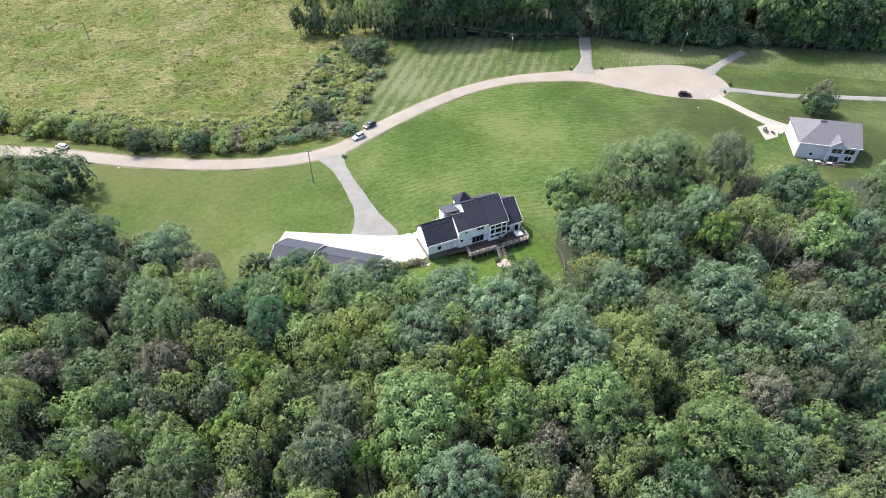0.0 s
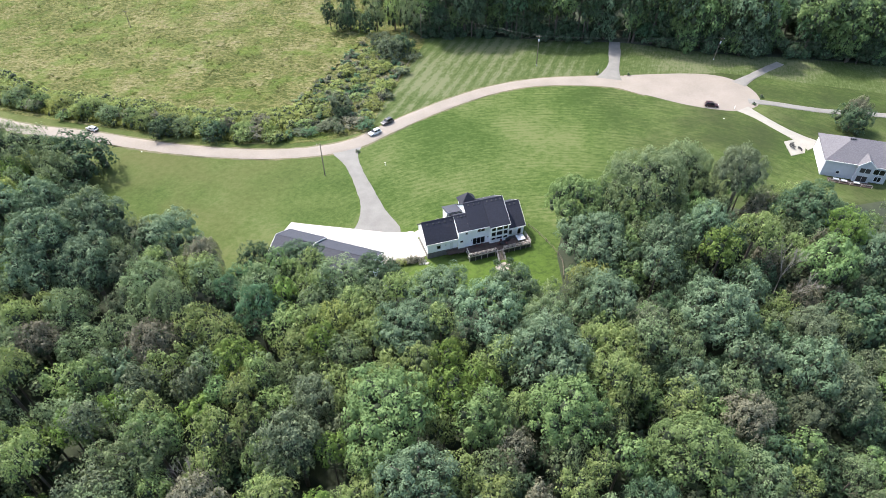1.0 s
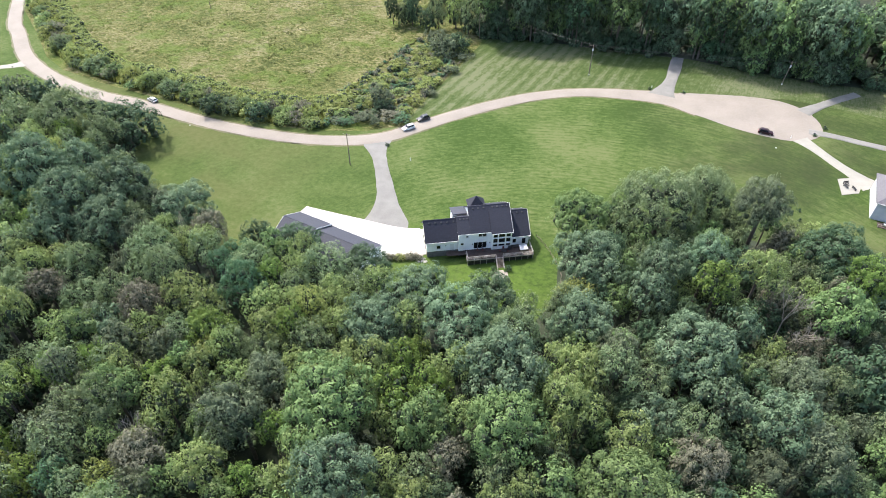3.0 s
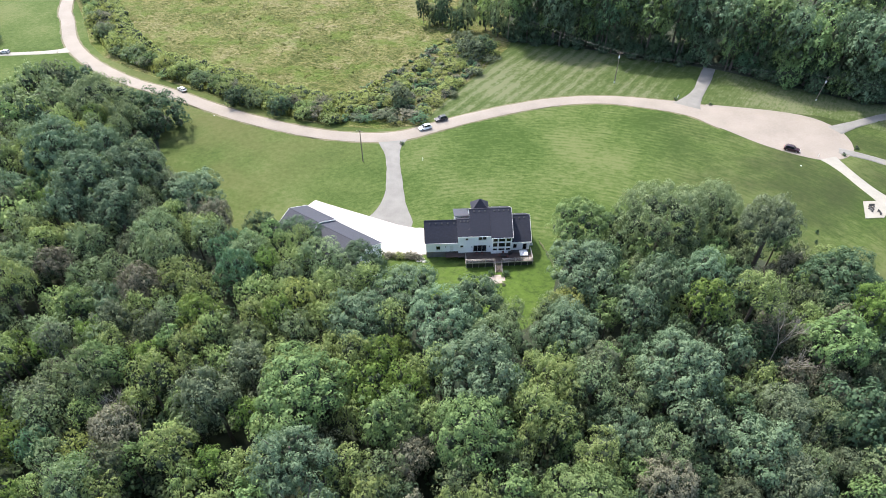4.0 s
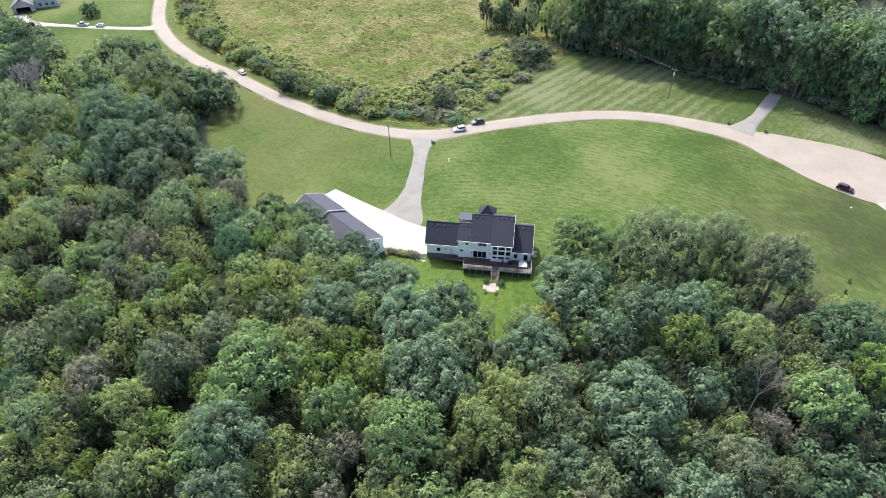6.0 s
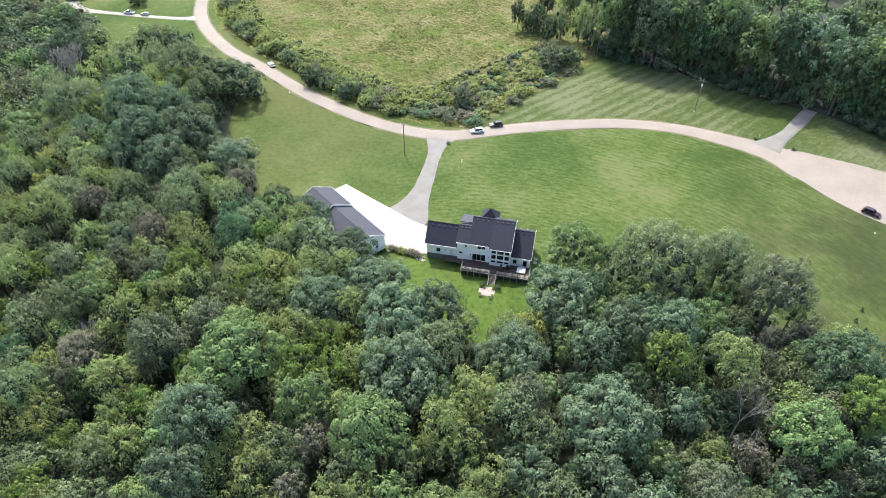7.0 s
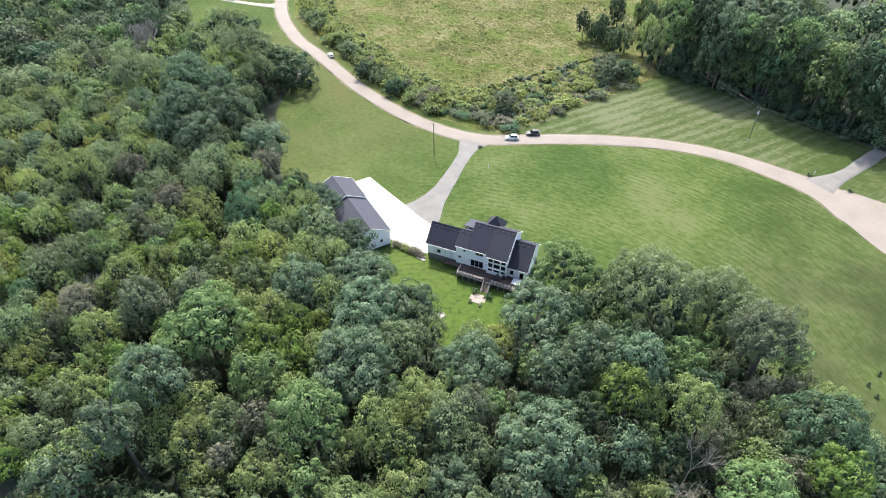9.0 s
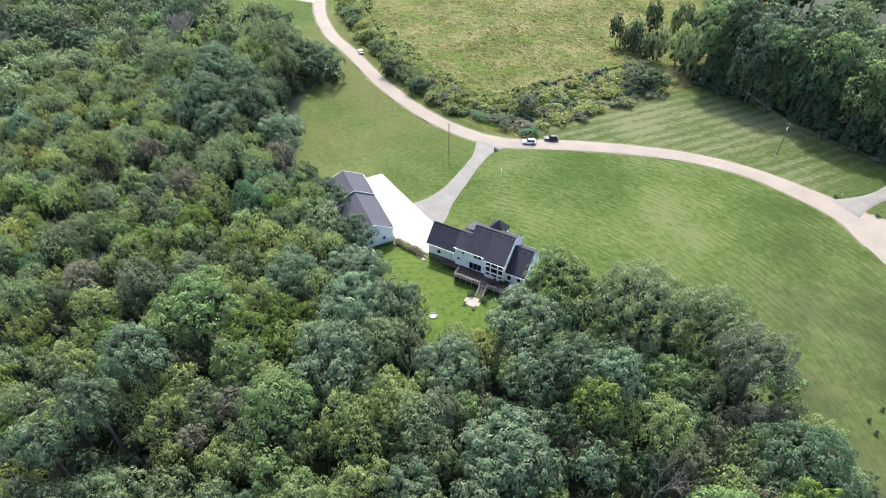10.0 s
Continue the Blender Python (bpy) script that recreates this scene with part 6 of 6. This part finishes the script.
for dy, dz in ((0.0, 0.0), (0.9, -0.1), (0.3, -1.5)):
    wire([(-24, 268 + dy, 11.3 + dz), (27.3, 243 + dy, 11.4 + dz), (99.6, 248 + dy, 11.2 + dz), (175, 247 + dy, 11.8 + dz)], 0.9)
wire([(-163, 270.5, 5.4), (-24, 268, 11.2)], 1.6)


# ---- roadside things ----
def mailbox(x, y, turn, bush=True):
    e = thing("mailbox", "dark mailbox on a post by the road", "mailbox", pose(x, y, ground_z(x, y), 0, 0, turn), "mailboxes")
    part("post", boxes((-0.06, 0.06, -0.06, 0.06, -0.2, 1.1)), M["wood"], e)
    bm = prism([(-0.13, 1.1), (0.13, 1.1), (0.13, 1.28), (0.07, 1.38), (-0.07, 1.38), (-0.13, 1.28)], "y", -0.28, 0.28)
    b = part("box", bm, M["dark"], e)
    part("door", boxes((-0.12, 0.12, -0.3, -0.284, 1.11, 1.3)), M["dark"], b)
    if bush:
        shrub(x + 0.4, y + 0.3, 0.75, 0.8, "D", "dark shrub round the foot of a mailbox", "mailbox shrubs")
    return e


mailbox(-34.6, 172.2, 40)
mailbox(63.2, 233.4, 190)
mailbox(50.8, 234.2, 190)
mailbox(104.9, 210.4, 60)
mailbox(109.2, 216.3, 70)
mailbox(-213.5, 193.8, 30, False)
for x, y, lab in ((-23.8, 165.6, "white marker stake on the lawn"), (51.9, 236.5, "white marker beside the gravel drive"), (97.4, 207.3, "small marker post at the turning circle")):
    e = thing("marker_post", lab, "post", pose(x, y, ground_z(x, y)), "marker posts")
    part("stake", boxes((-0.06, 0.06, -0.06, 0.06, -0.2, 1.1), bevel=0.01), M["trim"], e)
    part("cap", boxes((-0.09, 0.09, -0.09, 0.09, 1.1, 1.16), bevel=0.01), M["trim"], e)
for i, (x, y) in enumerate(((-107.5, 166.5), (92, 200))):
    e = thing("utility_cover", "small pale utility cover set in the lawn", "utility cover", pose(x, y, ground_z(x, y)), "utility covers")
    part("lid", round_top(0.2, -0.05, 0.1, 12), M["cover"], e)


def fence(points, name, label, post_h, rails, mat, gap=2.4):
    e = thing(name, label, "fence")
    line = catmull([(x, y, 0) for x, y in points], gap)
    for q in line:
        g = ground_z(q[0], q[1])
        part("post", boxes((q[0] - 0.06, q[0] + 0.06, q[1] - 0.06, q[1] + 0.06, g - 0.3, g + post_h)), mat, e)
    for z in rails:
        for a, b in zip(line, line[1:]):
            bm = bmesh.new()
            tube(bm, (a[0], a[1], ground_z(a[0], a[1]) + z), (b[0], b[1], ground_z(b[0], b[1]) + z), 0.035, 0.035, 5)
            part("rail", bm, mat, e)
    return e


fence([(22.5, 138.0), (25.5, 134.2), (29.1, 128.4), (31.3, 123.1), (31.2, 117)], "yard_fence", "low dark rail fence along the back yard", 1.1, (0.45, 0.95), M["wood"])
fence([(-36.8, 190.5), (-32.2, 206.6), (-28.0, 230), (-25.5, 246)], "field_fence", "dark post and rail fence beside the hedgerow", 1.1, (0.4, 0.75, 1.0), M["wood"])

# pad with furniture beside the neighbouring drive
setting("neighbour_pad", sheet("neighbour_pad", [(107.8, 185.6), (112.3, 187.5), (114.4, 184.2), (112.4, 179.2), (107.4, 177.0)], M["cream"], 0.13, 0.2), "pale concrete pad beside the neighbouring drive", "concrete pad")
frame_t = thing("bench_frame", "dark metal garden bench on the concrete pad", "bench", pose(109.6, 183.4, ground_z(109.6, 183.4) + 0.13, 0, 0, 20), "garden benches")
part("seat", boxes((-0.8, 0.8, -0.25, 0.25, 0.42, 0.48), bevel=0.02), M["dark"], frame_t)
part("backrest", boxes((-0.8, 0.8, 0.22, 0.28, 0.55, 0.95), bevel=0.02), M["dark"], frame_t)
for x in (-0.72, 0.72):
    part("leg", boxes((x - 0.04, x + 0.04, -0.22, 0.26, 0, 0.42)), M["dark"], frame_t)
copy_thing(frame_t, pose(111.4, 181.0, ground_z(111.4, 181) + 0.13, 0, 0, 110))
copy_thing(frame_t, pose(109.2, 181.6, ground_z(109, 181) + 0.13, 0, 0, -60))


# ---- far houses ----
def west_house():
    e = thing("west_house", "grey-roofed house with an open garage at the wood's edge", "house", pose(-289.5, 179, ground_z(-288, 179), 0, 0, 53))
    wall = siding("grey_siding", (0.33, 0.34, 0.35), (0.39, 0.40, 0.41))
    part("front_wall", panel(-5, 5, 0, 0.25, -0.3, 3.1, [(-3.4, 3.4, 0.0, 2.6)]), wall, e)
    part("gable", prism([(-5, 3.1), (5, 3.1), (0, 6.6)], "y", 0.0, 0.25), wall, e)
    for x in (-5, 4.75):
        part("side_wall", boxes((x, x + 0.25, 0.25, 11, -0.3, 3.1)), wall, e)
    part("back_wall", boxes((-5, 5, 11, 11.25, -0.3, 6.0)), wall, e)
    part("garage_floor", boxes((-4.7, 4.7, 0.3, 10.9, -0.1, 0.05)), M["interior"], e)
    for s in (-1, 1):
        part("roof", prism([(0, 6.85), (s * 5.6, 2.95), (s * 5.6, 2.75), (0, 6.6)], "y", -0.5, 11.5), M["grey_roof"], e, "grey shingle roof slope")
    part("wing_wall", boxes((5.2, 16, 4, 13, -0.3, 5.4)), wall, e)
    part("wing_roof", prism([(3.4, 5.2), (8.5, 8.2), (13.6, 5.2), (13.6, 5.0), (3.4, 5.0)], "x", 4.8, 16.5), M["red_roof"], e, "dull red-brown roof of the wing")
    for x in (7.0, 10.0, 13.0):
        part("window", boxes((x, x + 1.2, 3.94, 4.0, 1.0, 2.4)), M["dark"], e, "dark window")
    return e


M["red_roof"] = shingle("red_brown_shingle", (0.074, 0.037, 0.037), (0.111, 0.059, 0.056), (0.044, 0.022, 0.022))
west_house()
wood_house = thing("woodland_house", "grey-roofed house half hidden among dense trees", "house", pose(42, 347, ground_z(42, 347), 0, 0, 15))
part("wall", boxes((-7, 7, -4.5, 4.5, -0.3, 5.2)), M["siding"], wood_house)
part("roof", prism([(-5.2, 5.0), (0, 8.6), (5.2, 5.0), (5.2, 4.8), (-5.2, 4.8)], "x", -7.5, 7.5), M["grey_roof"], wood_house, "weathered grey roof")
for x in (-4.5, -1.0, 2.5):
    part("window", boxes((x, x + 1.3, -4.56, -4.5, 2.8, 4.2)), M["dark"], wood_house, "dark window")
